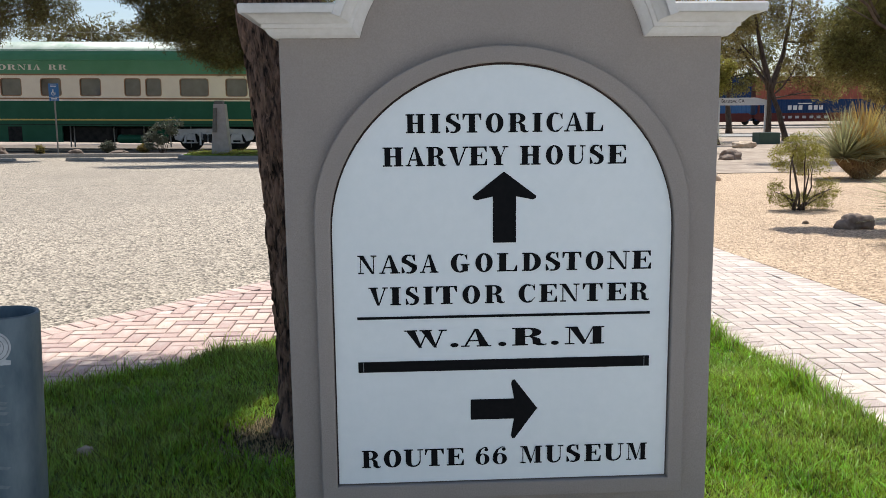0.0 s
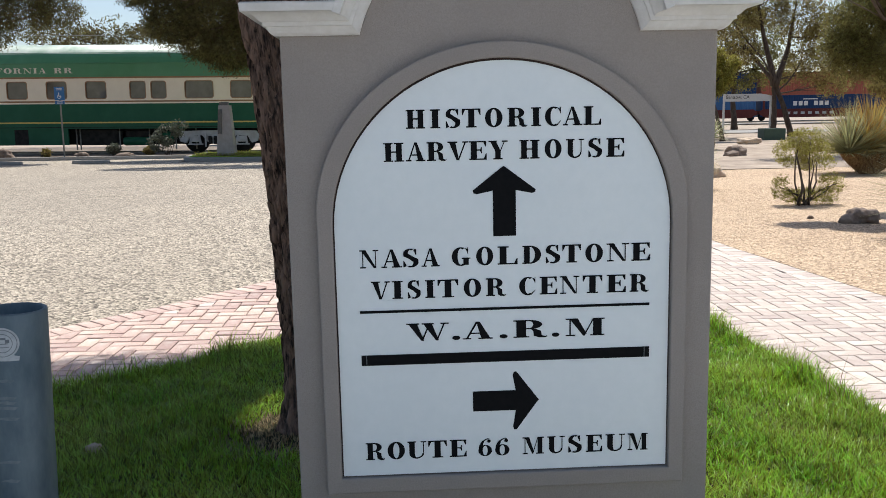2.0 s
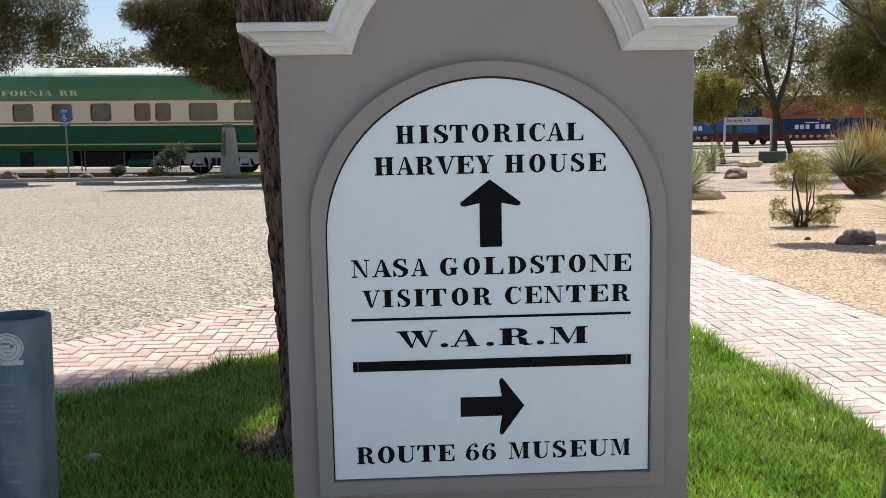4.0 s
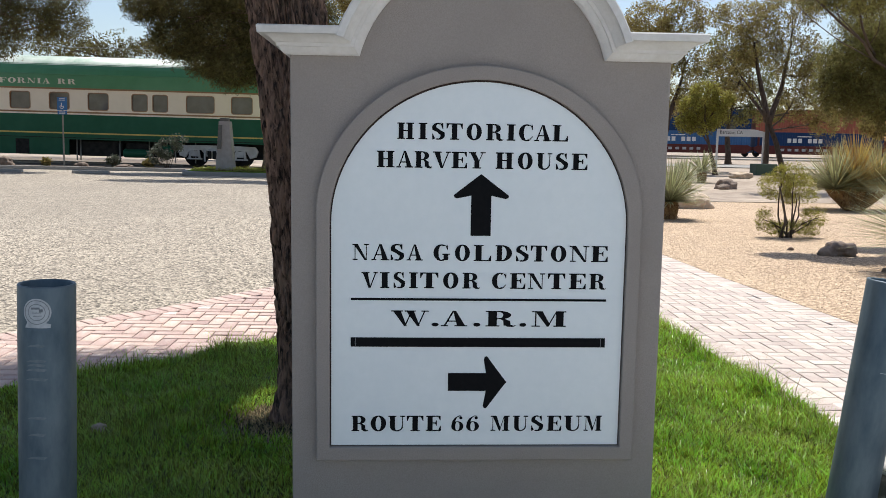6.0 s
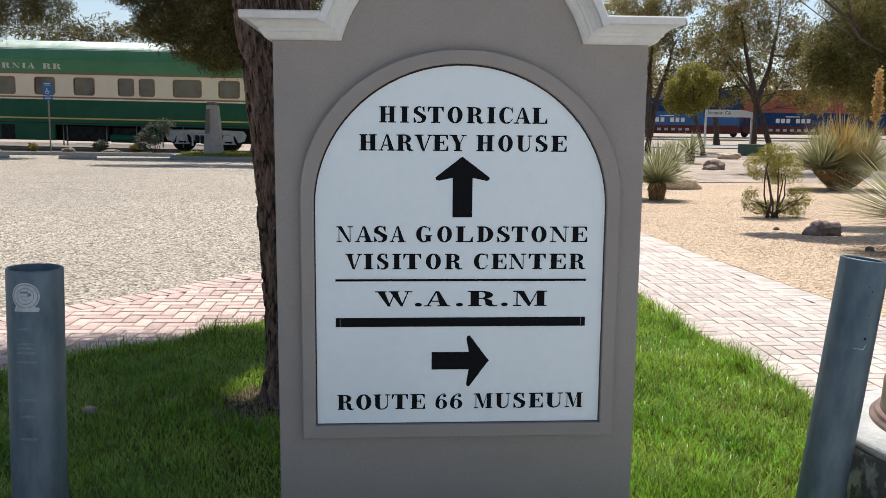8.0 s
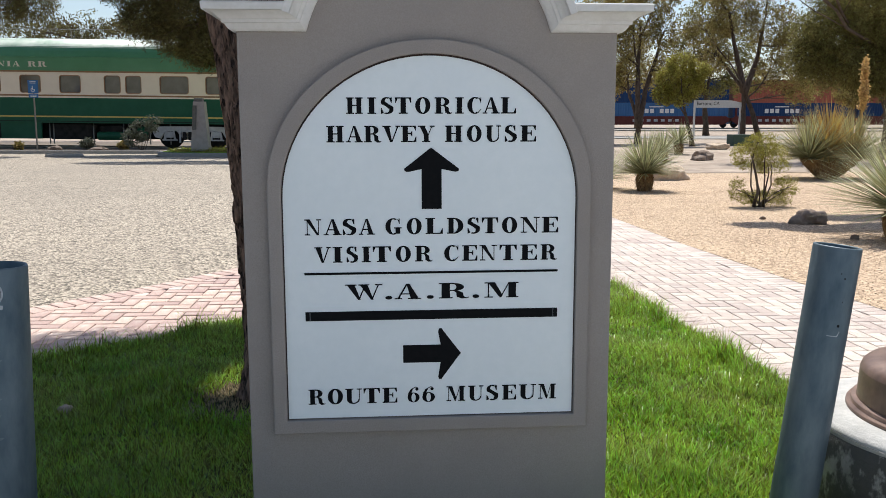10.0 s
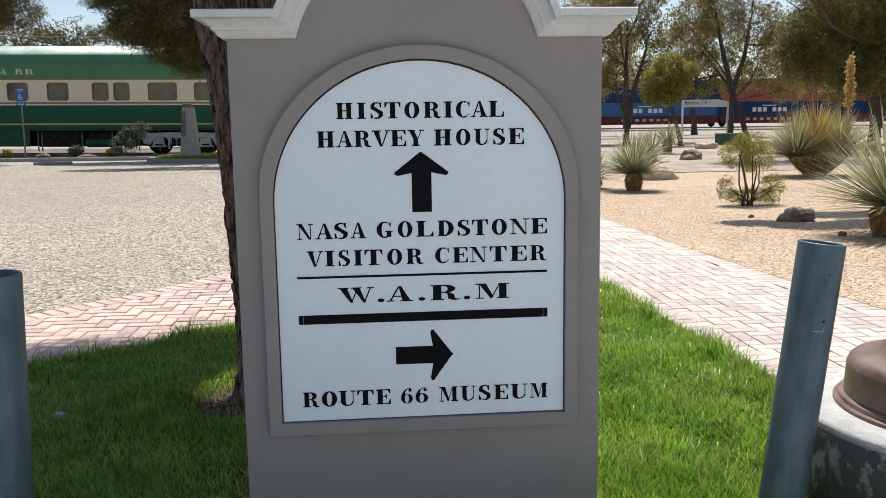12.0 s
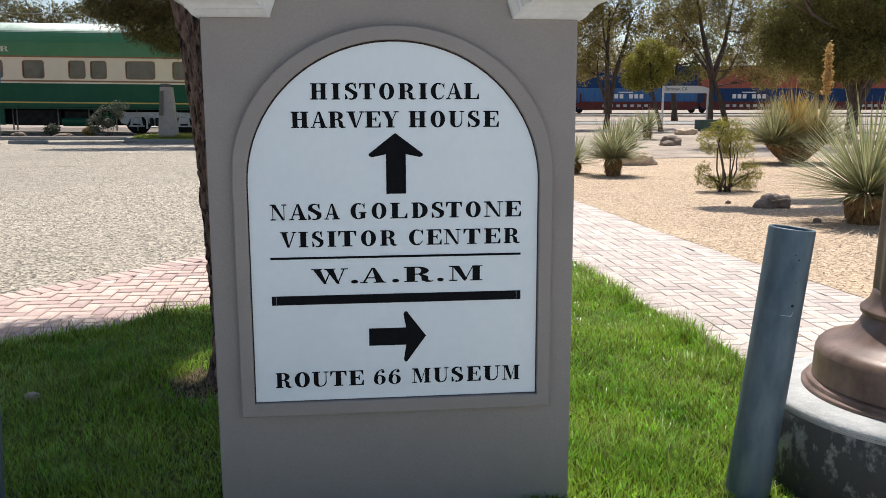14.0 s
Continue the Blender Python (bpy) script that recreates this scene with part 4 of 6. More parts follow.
# ---- lawn ----
def grass_mesh(name, poly, n, seed, h0, h1, wid, material, avoid=None):
    rng = np.random.default_rng(seed)
    xs, ys = [p[0] for p in poly], [p[1] for p in poly]
    P = np.stack([rng.uniform(min(xs), max(xs), n * 3), rng.uniform(min(ys), max(ys), n * 3)], 1)
    keep = np.array([inside(x, y, poly) for x, y in P])
    P = P[keep][:n]
    if avoid:
        far = np.hypot(P[:, 0] - avoid[0], P[:, 1] - avoid[1])
        P = P[far > avoid[2] * rng.uniform(0.6, 1.15, len(P))]
    k = len(P)
    tall = np.array([0.5 + 0.9 * noise.noise(Vector((x * 1.7, y * 1.7, 2.0))) + 0.5 * noise.noise(Vector((x * 5.3, y * 5.3, 7.0))) for x, y in P]).clip(-0.1, 1.3)
    H = (h0 + (h1 - h0) * tall) * rng.uniform(0.6, 1.25, k)
    a = rng.uniform(0, 2 * np.pi, k)
    lean = rng.uniform(0.1, 1.5, k) * H
    w = wid * rng.uniform(0.6, 1.3, k)
    dx, dy = np.cos(a), np.sin(a)
    z = np.full(k, -0.012)
    V = np.zeros((k, 5, 3))
    V[:, 0] = np.stack([P[:, 0] - dy * w, P[:, 1] + dx * w, z], 1)
    V[:, 1] = np.stack([P[:, 0] + dy * w, P[:, 1] - dx * w, z], 1)
    m = 0.55
    V[:, 2] = np.stack([P[:, 0] + dx * lean * 0.3 + dy * w * 0.75, P[:, 1] + dy * lean * 0.3 - dx * w * 0.75, z + H * m], 1)
    V[:, 3] = np.stack([P[:, 0] + dx * lean * 0.3 - dy * w * 0.75, P[:, 1] + dy * lean * 0.3 + dx * w * 0.75, z + H * m], 1)
    V[:, 4] = np.stack([P[:, 0] + dx * lean, P[:, 1] + dy * lean, z + H], 1)
    for i in range(k):
        gz = ground_z(P[i, 0], P[i, 1])
        if gz:
            V[i, :, 2] += gz
    idx = np.arange(k)[:, None] * 5
    loops = np.concatenate([idx + [0, 1, 2, 3], idx + [3, 2, 4]], 1).ravel()
    starts = (np.arange(k)[:, None] * 7 + [0, 4]).ravel()
    me = bpy.data.meshes.new(name)
    me.vertices.add(5 * k)
    me.vertices.foreach_set("co", V.ravel())
    me.loops.add(7 * k)
    me.loops.foreach_set("vertex_index", loops)
    me.polygons.add(2 * k)
    me.polygons.foreach_set("loop_start", starts)
    me.materials.append(material)
    me.update(calc_edges=True)
    return me


tagged(put("grass", grass_mesh("grass", LAWN, 330000, 11, 0.020, 0.064, 0.0029, M_grass, (-0.74, 1.42, 0.42))), "green mown grass, part in tree shade", "grass", kind="stuff")
FRINGE = [(-2.24, 2.05), (-1.92, 2.32), (-1.55, 2.59), (-1.15, 3.04), (-1.08, 2.92), (-1.47, 2.45), (-1.86, 2.16), (-2.15, 1.9)]
tagged(put("grass_edge", grass_mesh("grass_edge", FRINGE, 1500, 12, 0.05, 0.12, 0.0024, M_grass)), "taller unmown grass along the brick edge", "grass", kind="stuff")
FRINGE_R = [(1.86, 1.1), (1.86, 2.3), (1.79, 3.0), (1.74, 4.1), (1.64, 4.1), (1.67, 3.0), (1.74, 2.3), (1.74, 1.2)]
tagged(put("grass_edge", grass_mesh("grass_edge", FRINGE_R, 2200, 13, 0.05, 0.12, 0.0022, M_grass)), "taller grass beside the straight brick walk", "grass", kind="stuff")
tagged(put("dry_stalks", grass_mesh("dry_stalks", FRINGE_R, 110, 14, 0.10, 0.20, 0.0016, M_straw)), "thin dry seed stalks at the lawn edge", "dry grass", kind="stuff")
DRYP = [(1.55, 2.9), (1.80, 2.9), (1.75, 4.2), (1.58, 4.2)]
tagged(put("dry_thatch", grass_mesh("dry_thatch", DRYP, 2600, 15, 0.015, 0.04, 0.0022, M_straw)), "dry straw-coloured patch of lawn edge", "dry grass", kind="stuff")
DRYS = [(0.3, 0.0), (1.45, 0.3), (1.9, 2.3), (1.75, 6.0), (0.4, 4.0), (0.2, 1.0)]
tagged(put("dry_thatch", grass_mesh("dry_thatch", DRYS, 9000, 17, 0.012, 0.045, 0.0022, M_straw)), "pale dry blades scattered through the lawn", "dry grass", kind="stuff")
TREEP = [(-1.15, 1.15), (-0.75, 1.0), (-0.55, 1.25), (-0.95, 1.75), (-1.15, 1.55)]
tagged(put("dry_thatch", grass_mesh("dry_thatch", TREEP, 2600, 16, 0.008, 0.022, 0.0024, M_straw)), "dry litter round the foot of the pine", "dry grass", kind="stuff")
rock("small pale stone lying in the grass", -1.62, 1.22, 0.035, 0.028, 0.035, M_rockpale, 9, 20, "")

# ---- garden ----
spiky("grey-green yucca with a short shaggy trunk in gravel", (4.79, 13.55), 0.15, 0.34, 640, 0.80, M_yucca, 21, 0.022)
spiky("small yucca behind the tan boulder", (8.6, 24.3), 0.16, 0.30, 260, 0.75, M_yucca, 22, 0.03)
spiky("large double-headed yucca with golden leaf tips", (10.1, 16.8), 0.22, 0.55, 800, 1.2, M_yucca, 23, 0.024,
      heads=[(-0.46, 0, 0.48, 1.10, 720, M_yucca), (0.62, 0.1, 0.48, 1.12, 660, M_yucca), (0.10, 0.2, 0.56, 1.22, 900, M_yuccay)])
spiky("broad grey-green yucca with a scaly trunk", (5.70, 6.63), 0.21, 0.33, 560, 1.10, M_yucca, 24, 0.022)
spiky("yucca rosette low in the gravel", (4.2, 14.3), 0.14, 0.2, 260, 0.6, M_yucca, 25, 0.022)
spiky("small yucca near the station sign", (10.9, 29.5), 0.16, 0.36, 260, 0.85, M_yucca, 26, 0.035)
stalk = root("flower_stalk", "dry golden flower stalk rising out of a yucca", "flower stalk", pose(10.75, 16.7, ground_z(10.75, 16.7) + 0.5))
v_, f_ = tube_data([(0, 0, 0), (0.03, 0, 1.2), (0.02, 0, 2.3)], [0.03, 0.025, 0.012], 8)
put("stem", mesh_of("stem", v_, f_, M_gold, True), stalk)
put("blossom", leaves_mesh("blossom", [((0.03, 0, 1.5), (0.07, 0.07, 0.4)), ((0.02, 0, 2.0), (0.05, 0.05, 0.4))], 420, 0.06, M_gold, np.random.default_rng(8), 5, 0.0, 0.6), stalk, "dry golden flower husks")

rock("brown boulder on tan gravel", 5.41, 8.28, 0.27, 0.21, 0.165, M_rock, 1, 15)
rock("long pale tan boulder on gravel", 6.27, 16.6, 0.42, 0.3, 0.31, M_rockpale, 2, 10)
rock("grey-brown rounded boulder on pale ground", 10.2, 25.1, 0.46, 0.36, 0.28, M_rock, 3, 40)
rock("small dark stone beside the yucca", 5.2, 6.75, 0.05, 0.05, 0.05, M_rock, 4, 0)
rock("small dark stone beside the boulder", 5.0, 8.75, 0.05, 0.04, 0.04, M_rock, 5, 0)
rock("pale flat stone by a tree", 14.0, 33.5, 0.5, 0.4, 0.22, M_rockpale, 6, 0)

# airy shrub
srb = root("shrub", "airy green desert shrub with thin crooked stems", "shrub", pose(5.69, 10.43, ground_z(5.69, 10.43)))
SL = [((-0.15, 0, 0.80), (0.36, 0.28, 0.24)), ((0.18, 0.05, 0.74), (0.34, 0.28, 0.26)), ((0.02, 0, 1.0), (0.32, 0.25, 0.18)), ((0.42, 0, 0.32), (0.22, 0.2, 0.18)), ((-0.36, 0, 0.28), (0.16, 0.15, 0.2)), ((0.1, 0, 0.14), (0.48, 0.3, 0.14))]
sr = random.Random(31)
items = []
for k in range(11):
    c = SL[k % 6][0]
    pts, rad = limb((sr.uniform(-0.12, 0.12), sr.uniform(-0.08, 0.08), -0.03), (c[0] + sr.uniform(-0.12, 0.12), c[1], c[2]), 0.016 if k else 0.03, 0.005, sr, 0.14)
    items.append(tube_data(pts, rad, 6))
for v_, f_ in items:
    put("stem", mesh_of("stem", v_, f_, M_bark, True), srb)
put("foliage", leaves_mesh("foliage", SL, 4600, 0.024, M_leafg, np.random.default_rng(31), 6, 0.0, 0.3), srb, "fine green leaves")

# unseen tree, added at the garden's edge to cast shade round the boulder
tree("unseen garden tree added to cast dappled shade over the boulder", (9.4, 8.6), [[(0, 0, 0), (0.05, 0, 2.2), (-0.5, 0.3, 4.2)]],
     [((-3.2, 1.2, 5.0), (0.75, 0.35, 0.4)), ((-2.3, 1.5, 5.2), (0.8, 0.35, 0.4)), ((-3.9, 1.7, 5.2), (0.45, 0.3, 0.3)), ((-1.2, 0.6, 5.4), (0.9, 0.7, 0.5)), ((0.4, 0.2, 5.6), (1.1, 1.0, 0.7)), ((-2.0, 2.6, 5.6), (1.1, 0.4, 0.4))], 9500, 0.10, M_leafo, M_bark, 58, 0.14, 5, 0.1, 24, 0.45)

# pebbles lying proud on the gravel
pb = np.random.default_rng(40)
ico = bmesh.new()
bmesh.ops.create_icosphere(ico, subdivisions=1, radius=1.0)
iv = np.array([v.co[:] for v in ico.verts])
ifc = np.array([[v.index for v in f.verts] for f in ico.faces])
ico.free()
cand = np.stack([pb.uniform(3.0, 9.5, 26000), 1.5 + 12.0 * pb.uniform(0, 1, 26000) ** 1.4], 1)
cand = np.array([c for c in cand if inside(c[0], c[1], GARDEN)])[:12000]
k = len(cand)
sz = pb.uniform(0.005, 0.010, (k, 1, 1)) * pb.uniform(0.7, 1.3, (k, 1, 3)) * np.array([1, 1, 0.55])
ctr = np.array([(x, y, ground_z(x, y) + 0.006) for x, y in cand])
pV = (iv[None] * sz + ctr[:, None]).reshape(-1, 3)
pF = (ifc[None] + (np.arange(k) * len(iv))[:, None, None]).reshape(-1, 3)
tagged(put("gravel_stones", mesh_of("gravel_stones", pV, pF.tolist(), M_pebble, True)), "loose tan pebbles on the garden bed", "gravel", kind="stuff")

# ---- trees beyond the garden ----
FAR = "trees before the railway"
tree("slender multi-stemmed tree with thin olive foliage", (12.35, 39.9), [[(0, 0, 0), (0.0, 0, 1.0), (-0.5, 0.2, 2.6)], [(0.02, 0, 0.9), (0.35, 0.1, 2.6), (0.9, 0, 4.6)], [(0, 0, 0.9), (-0.1, 0, 3.0), (0.0, 0.2, 5.0)]],
     [((-1.3, 0, 4.6), (0.9, 0.9, 1.5)), ((0.0, 0.3, 6.0), (1.2, 1.0, 1.5)), ((1.2, 0, 5.6), (0.7, 0.8, 1.7)), ((-0.9, 0.2, 7.2), (1.3, 1.1, 1.2)), ((0.9, 0, 7.6), (1.2, 1.1, 1.2)), ((-1.3, 0.2, 3.0), (0.6, 0.5, 0.8)), ((1.0, 0, 3.6), (0.5, 0.5, 0.9)), ((-0.4, 0.4, 3.6), (0.8, 0.6, 0.7))], 5200, 0.11, M_leafo, M_bark, 51, 0.16, 5, 0.2, 60, 0.4, FAR)
tree("small bright green tree with a leaning trunk", (14.05, 36.8), [[(0, 0, 0), (-0.25, 0, 0.9), (-0.5, 0, 1.9)]],
     [((-1.45, 0, 2.35), (0.6, 0.6, 0.5)), ((-1.3, 0, 3.1), (0.6, 0.6, 0.6)), ((-0.25, 0, 2.75), (0.7, 0.6, 0.6)), ((-0.7, 0, 3.7), (0.7, 0.6, 0.65)), ((0.2, 0.1, 3.4), (0.55, 0.5, 0.55)), ((-0.7, 0, 2.2), (0.7, 0.5, 0.4))], 3400, 0.09, M_leafg, M_bark, 52, 0.12, 5, 0.15, 24, 0.5, FAR)
tree("tall spreading tree with dark crooked limbs", (18.25, 41.2), [[(0, 0, 0), (0.0, 0, 1.6), (-0.1, 0, 2.8)], [(0.95, 0, 0), (0.5, 0, 1.4), (0.0, 0, 2.6), (-1.6, 0.2, 4.6)], [(0.0, 0, 2.6), (0.6, 0.1, 4.2), (0.8, 0, 6.0)], [(-0.05, 0, 2.7), (-0.5, 0.2, 4.6), (-1.0, 0, 6.5)]],
     [((-2.2, 0, 5.6), (1.3, 1.0, 1.0)), ((-0.6, 0.3, 6.6), (1.3, 1.1, 1.4)), ((1.2, 0, 6.0), (1.4, 1.2, 1.5)), ((2.6, 0.2, 5.0), (1.4, 1.1, 1.3)), ((-1.8, 0, 7.8), (1.6, 1.2, 1.0)), ((0.8, 0, 8.2), (1.7, 1.2, 1.0)), ((1.4, 0.2, 3.9), (1.0, 0.8, 0.7)), ((-1.6, 0.2, 4.2), (1.0, 0.7, 0.7)), ((2.2, 0.4, 3.2), (1.2, 0.8, 0.8)), ((3.2, 0.6, 2.6), (0.9, 0.7, 0.8))], 8000, 0.11, M_leafo, M_bark, 53, 0.16, 5, 0.2, 70, 0.4, FAR)
# last three lobes are unseen extras, added to shade the bare court
tree("broad pine with olive-green drooping foliage", (19.0, 29.5), [[(0, 0, 0), (0.1, 0, 1.6), (-0.2, 0, 3.6)], [(0.05, 0, 1.5), (0.9, 0, 3.4)]],
     [((-3.4, -0.5, 3.6), (1.0, 1.0, 0.9)), ((-2.2, -0.8, 3.3), (1.2, 1.1, 0.8)), ((-0.9, -0.8, 3.1), (1.4, 1.1, 0.9)), ((0.6, -0.8, 3.3), (1.4, 1.2, 1.0)), ((-2.6, -0.4, 4.6), (1.7, 1.3, 1.0)), ((-0.2, -0.4, 4.6), (2.0, 1.4, 1.1)), ((1.9, -0.4, 4.2), (1.6, 1.3, 1.1)), ((-1.4, -0.2, 5.9), (2.2, 1.5, 1.1)), ((1.2, -0.2, 5.8), (2.0, 1.5, 1.1)), ((-1.2, -0.9, 2.5), (0.6, 0.5, 0.35)), ((-4.6, -3.6, 6.4), (1.9, 1.2, 0.6)), ((-6.8, -4.2, 6.6), (1.7, 1.0, 0.5)), ((-3.0, -5.4, 6.8), (1.8, 0.9, 0.5))], 20000, 0.14, M_pineolive, M_bark, 54, 0.22, 7, 0.35, 60, 0.2, FAR, bunch=330)
tree("dark branching tree by the railway platform", (23.4, 36.5), [[(0, 0, 0), (0.0, 0, 1.0), (-0.7, 0, 2.4)], [(0, 0, 0.9), (0.6, 0, 2.2), (1.6, 0, 3.2)], [(0, 0, 1.0), (0.1, 0, 2.6)]],
     [((-1.0, 0, 3.3), (1.0, 0.8, 0.7)), ((0.6, 0, 3.6), (1.3, 0.9, 0.8)), ((2.0, 0, 3.9), (1.2, 0.9, 0.8)), ((0.6, 0, 4.8), (1.8, 1.2, 0.9)), ((-1.9, 0.2, 2.4), (0.8, 0.7, 0.6)), ((2.6, 0.2, 2.8), (0.9, 0.7, 0.7))], 5200, 0.13, M_leafo, M_bark, 55, 0.18, 5, 0.1, 40, 0.4, FAR)
tree("far olive tree behind the sign", (-3.4, 56.0), [[(0, 0, 0), (0, 0, 4.5)]], [((-1.5, 0, 7.0), (2.0, 1.5, 1.6)), ((1.0, 0, 8.6), (2.3, 1.5, 1.8)), ((-0.5, 0, 10.2), (2.0, 1.5, 1.3)), ((2.5, 0, 6.4), (1.6, 1.3, 1.3))], 4000, 0.17, M_leafo, M_bark, 56, 0.25, 5, 0.1, 30, 0.45, FAR)
tree("far olive tree by the railway", (8.5, 52.0), [[(0, 0, 0), (0.2, 0, 4.0)]], [((-1.5, 0, 6.4), (1.8, 1.5, 1.8)), ((1.0, 0, 7.4), (2.0, 1.5, 1.8)), ((0.5, 0, 9.2), (2.0, 1.5, 1.3)), ((2.2, 0, 5.2), (1.4, 1.2, 1.2))], 4200, 0.16, M_leafo, M_bark, 57, 0.22, 5, 0.1, 30, 0.45, FAR)

for k, (x_, y_, s_) in enumerate(((15.5, 60.0, 1.0), (24.5, 63.0, 1.15), (33.0, 58.0, 1.1), (42.0, 60.0, 1.2))):
    tree("full olive tree far behind the garden", (x_, y_), [[(0, 0, 0), (0.2 * (-1) ** k, 0, 2.2), (0, 0, 4.2)]],
         [((-2.4 * s_, 0, 4.4), (1.8, 1.3, 1.5)), ((0, 0, 4.2), (2.0, 1.3, 1.5)), ((2.5 * s_, 0, 4.6), (1.8, 1.3, 1.6)), ((-1.4, 0, 6.8), (2.2, 1.5, 1.5)), ((1.6, 0, 7.0), (2.2, 1.5, 1.6)), ((0, 0, 9.0), (2.6, 1.6, 1.5))], 4600, 0.17, (M_leafo, M_pineolive)[k % 2], M_bark, 80 + k, 0.24, 5, 0.15, 36, 0.42, FAR)

# pines by the coach
BYCOACH = "pines by the coach"
# last three lobes sit out of view, added to drop shade on the lot
tree("tall pine with hanging olive foliage before the coach", (-4.6, 25.2), [[(0, 0, 0), (0.1, 0, 2.5), (0, 0, 5.0)]],
     [((-1.1, 0, 3.3), (0.95, 0.8, 0.6)), ((-2.0, 0, 3.55), (0.7, 0.7, 0.5)), ((-2.9, 0, 4.3), (0.9, 0.8, 0.75)), ((-1.6, 0, 4.4), (1.2, 0.9, 0.75)), ((-0.3, 0.2, 4.2), (1.2, 0.9, 0.9)), ((-2.4, 0, 5.4), (1.4, 1.0, 0.7)), ((-0.6, 0, 5.6), (1.6, 1.1, 0.9)), ((0.9, 0, 5.0), (1.3, 1.0, 1.0)), ((-3.9, 0.1, 5.2), (0.7, 0.7, 0.5)), ((0.4, -2.5, 6.4), (1.7, 0.9, 0.5)), ((-1.2, -2.8, 6.3), (1.5, 0.7, 0.45)), ((2.1, -2.6, 6.6), (1.4, 0.9, 0.5))], 26000, 0.13, M_pine, M_barkpine, 61, 0.26, 6, 0.4, 40, 0.16, BYCOACH)
tree("tall dark pine at the lot's edge", (-16.2, 24.6), [[(0, 0, 0), (0.1, 0, 2.5), (0.3, 0, 5.0)]],
     [((1.6, 0, 3.75), (1.2, 0.9, 0.6)), ((3.1, 0, 3.95), (1.2, 0.9, 0.6)), ((4.4, 0, 4.5), (1.1, 0.8, 0.55)), ((5.5, 0, 4.5), (0.8, 0.7, 0.5)), ((2.4, 0, 5.2), (1.8, 1.1, 0.6)), ((4.6, 0, 5.3), (1.7, 1.0, 0.6)), ((0.4, 0, 5.0), (1.5, 1.2, 0.9)), ((3.4, 0, 6.2), (2.2, 1.2, 0.7))], 12000, 0.12, M_pine, M_barkpine, 62, 0.26, 6, 0.4, 40, 0.16, BYCOACH)
tree("dark tree behind the coach", (-12.5, 42.0), [[(0, 0, 0), (0, 0, 3.5)]], [((-2.2, 0, 5.4), (2.0, 1.4, 1.0)), ((0.8, 0, 5.6), (2.2, 1.4, 1.1)), ((4.2, 0, 5.4), (2.2, 1.4, 1.0)), ((-5.0, 0, 5.4), (2.0, 1.4, 1.0))], 2600, 0.18, M_pine, M_bark, 63, 0.25, 5, 0.1, 24, 0.3, BYCOACH)

# ---- coach ----
YAW = -2.7
def from_eye(u, depth, z):
    a = radians(YAW)
    return (-0.238 + u * math.cos(a) - depth * math.sin(a), -2.662 + u * math.sin(a) + depth * math.cos(a), z)


# local x along the coach, y away from the viewer, z from the rail head; origin below the window band's middle
ox, oy, oz = from_eye(-12.09, 32.0, 0.325)
coach = root("passenger_coach", "dark green and cream vintage railway passenger coach on display track", "railway coach", Matrix.Translation((ox, oy, oz)) @ Euler((0, radians(0.45), radians(YAW))).to_matrix().to_4x4())
X0c, X1c, WID = -14.0, 6.6, 3.0
prof_roof = [(0.0, 3.02), (-0.03, 3.25), (0.03, 3.45), (0.18, 3.66), (0.42, 3.82), (0.8, 3.93), (1.5, 3.97)]
def extrude_profile(pts, x0, x1, cap=True):
    b = bmesh.new()
    a = [b.verts.new((x0, y, z)) for y, z in pts]
    c = [b.verts.new((x1, y, z)) for y, z in pts]
    for i in range(len(pts) - 1):
        b.faces.new((a[i], c[i], c[i + 1], a[i + 1]))
    if cap:
        b.faces.new(a[::-1])
        b.faces.new(c)
    bmesh.ops.recalc_face_normals(b, faces=b.faces[:])
    return b


sym = lambda pts: pts + [(WID - y, z) for y, z in pts[::-1]]
part("roof", extrude_profile(sym([(0.10, 3.58), (0.16, 3.68), (0.42, 3.84), (0.8, 3.95), (1.5, 3.99)]), X0c, X1c), M_roof, coach, "green roof with whitish patches painted in for its gleam", True)
part("letterboard", extrude_profile(sym([(0.0, 2.73), (0.0, 3.22), (-0.012, 3.225), (-0.012, 3.25), (0.01, 3.26), (0.05, 3.45), (0.12, 3.62)]), X0c, X1c), M_green, coach, "green upper side")
# window band with real openings
bandz0, bandz1, wz0, wz1 = 1.86, 2.73, 1.95, 2.60
wins = [(-4.09, 0.78), (-2.64, 0.77), (-1.21, 0.78), (0.40, 0.61), (1.17, 0.59), (2.41, 1.06), (4.07, 0.8), (-5.55, 0.78), (-7.0, 0.78), (-8.45, 0.78), (-9.9, 0.78), (-11.4, 0.78), (5.3, 0.6)]
wins.sort()
cur = X0c
for wx, ww in wins:
    part("side_panel", box(cur, 0.0, wz0, wx, 0.05, wz1), M_cream, coach, "cream painted panel")
    cur = wx + ww
part("side_panel", box(cur, 0.0, wz0, X1c, 0.05, wz1), M_cream, coach, "cream painted panel")
part("side_rail", box(X0c, 0.0, bandz0, X1c, 0.05, wz0), M_cream, coach, "cream painted rail")
part("side_rail", box(X0c, 0.0, wz1, X1c, 0.05, bandz1 - 0.002), M_cream, coach, "cream painted rail")
def round_rect(x0, z0, x1, z1, r, n=5):
    out = []
    for cx, cz, a0 in ((x1 - r, z1 - r, 0), (x0 + r, z1 - r, 90), (x0 + r, z0 + r, 180), (x1 - r, z0 + r, 270)):
        for k in range(n):
            a = math.radians(a0 + 90 * k / (n - 1))
            out.append((cx + r * math.cos(a), cz + r * math.sin(a)))
    return out


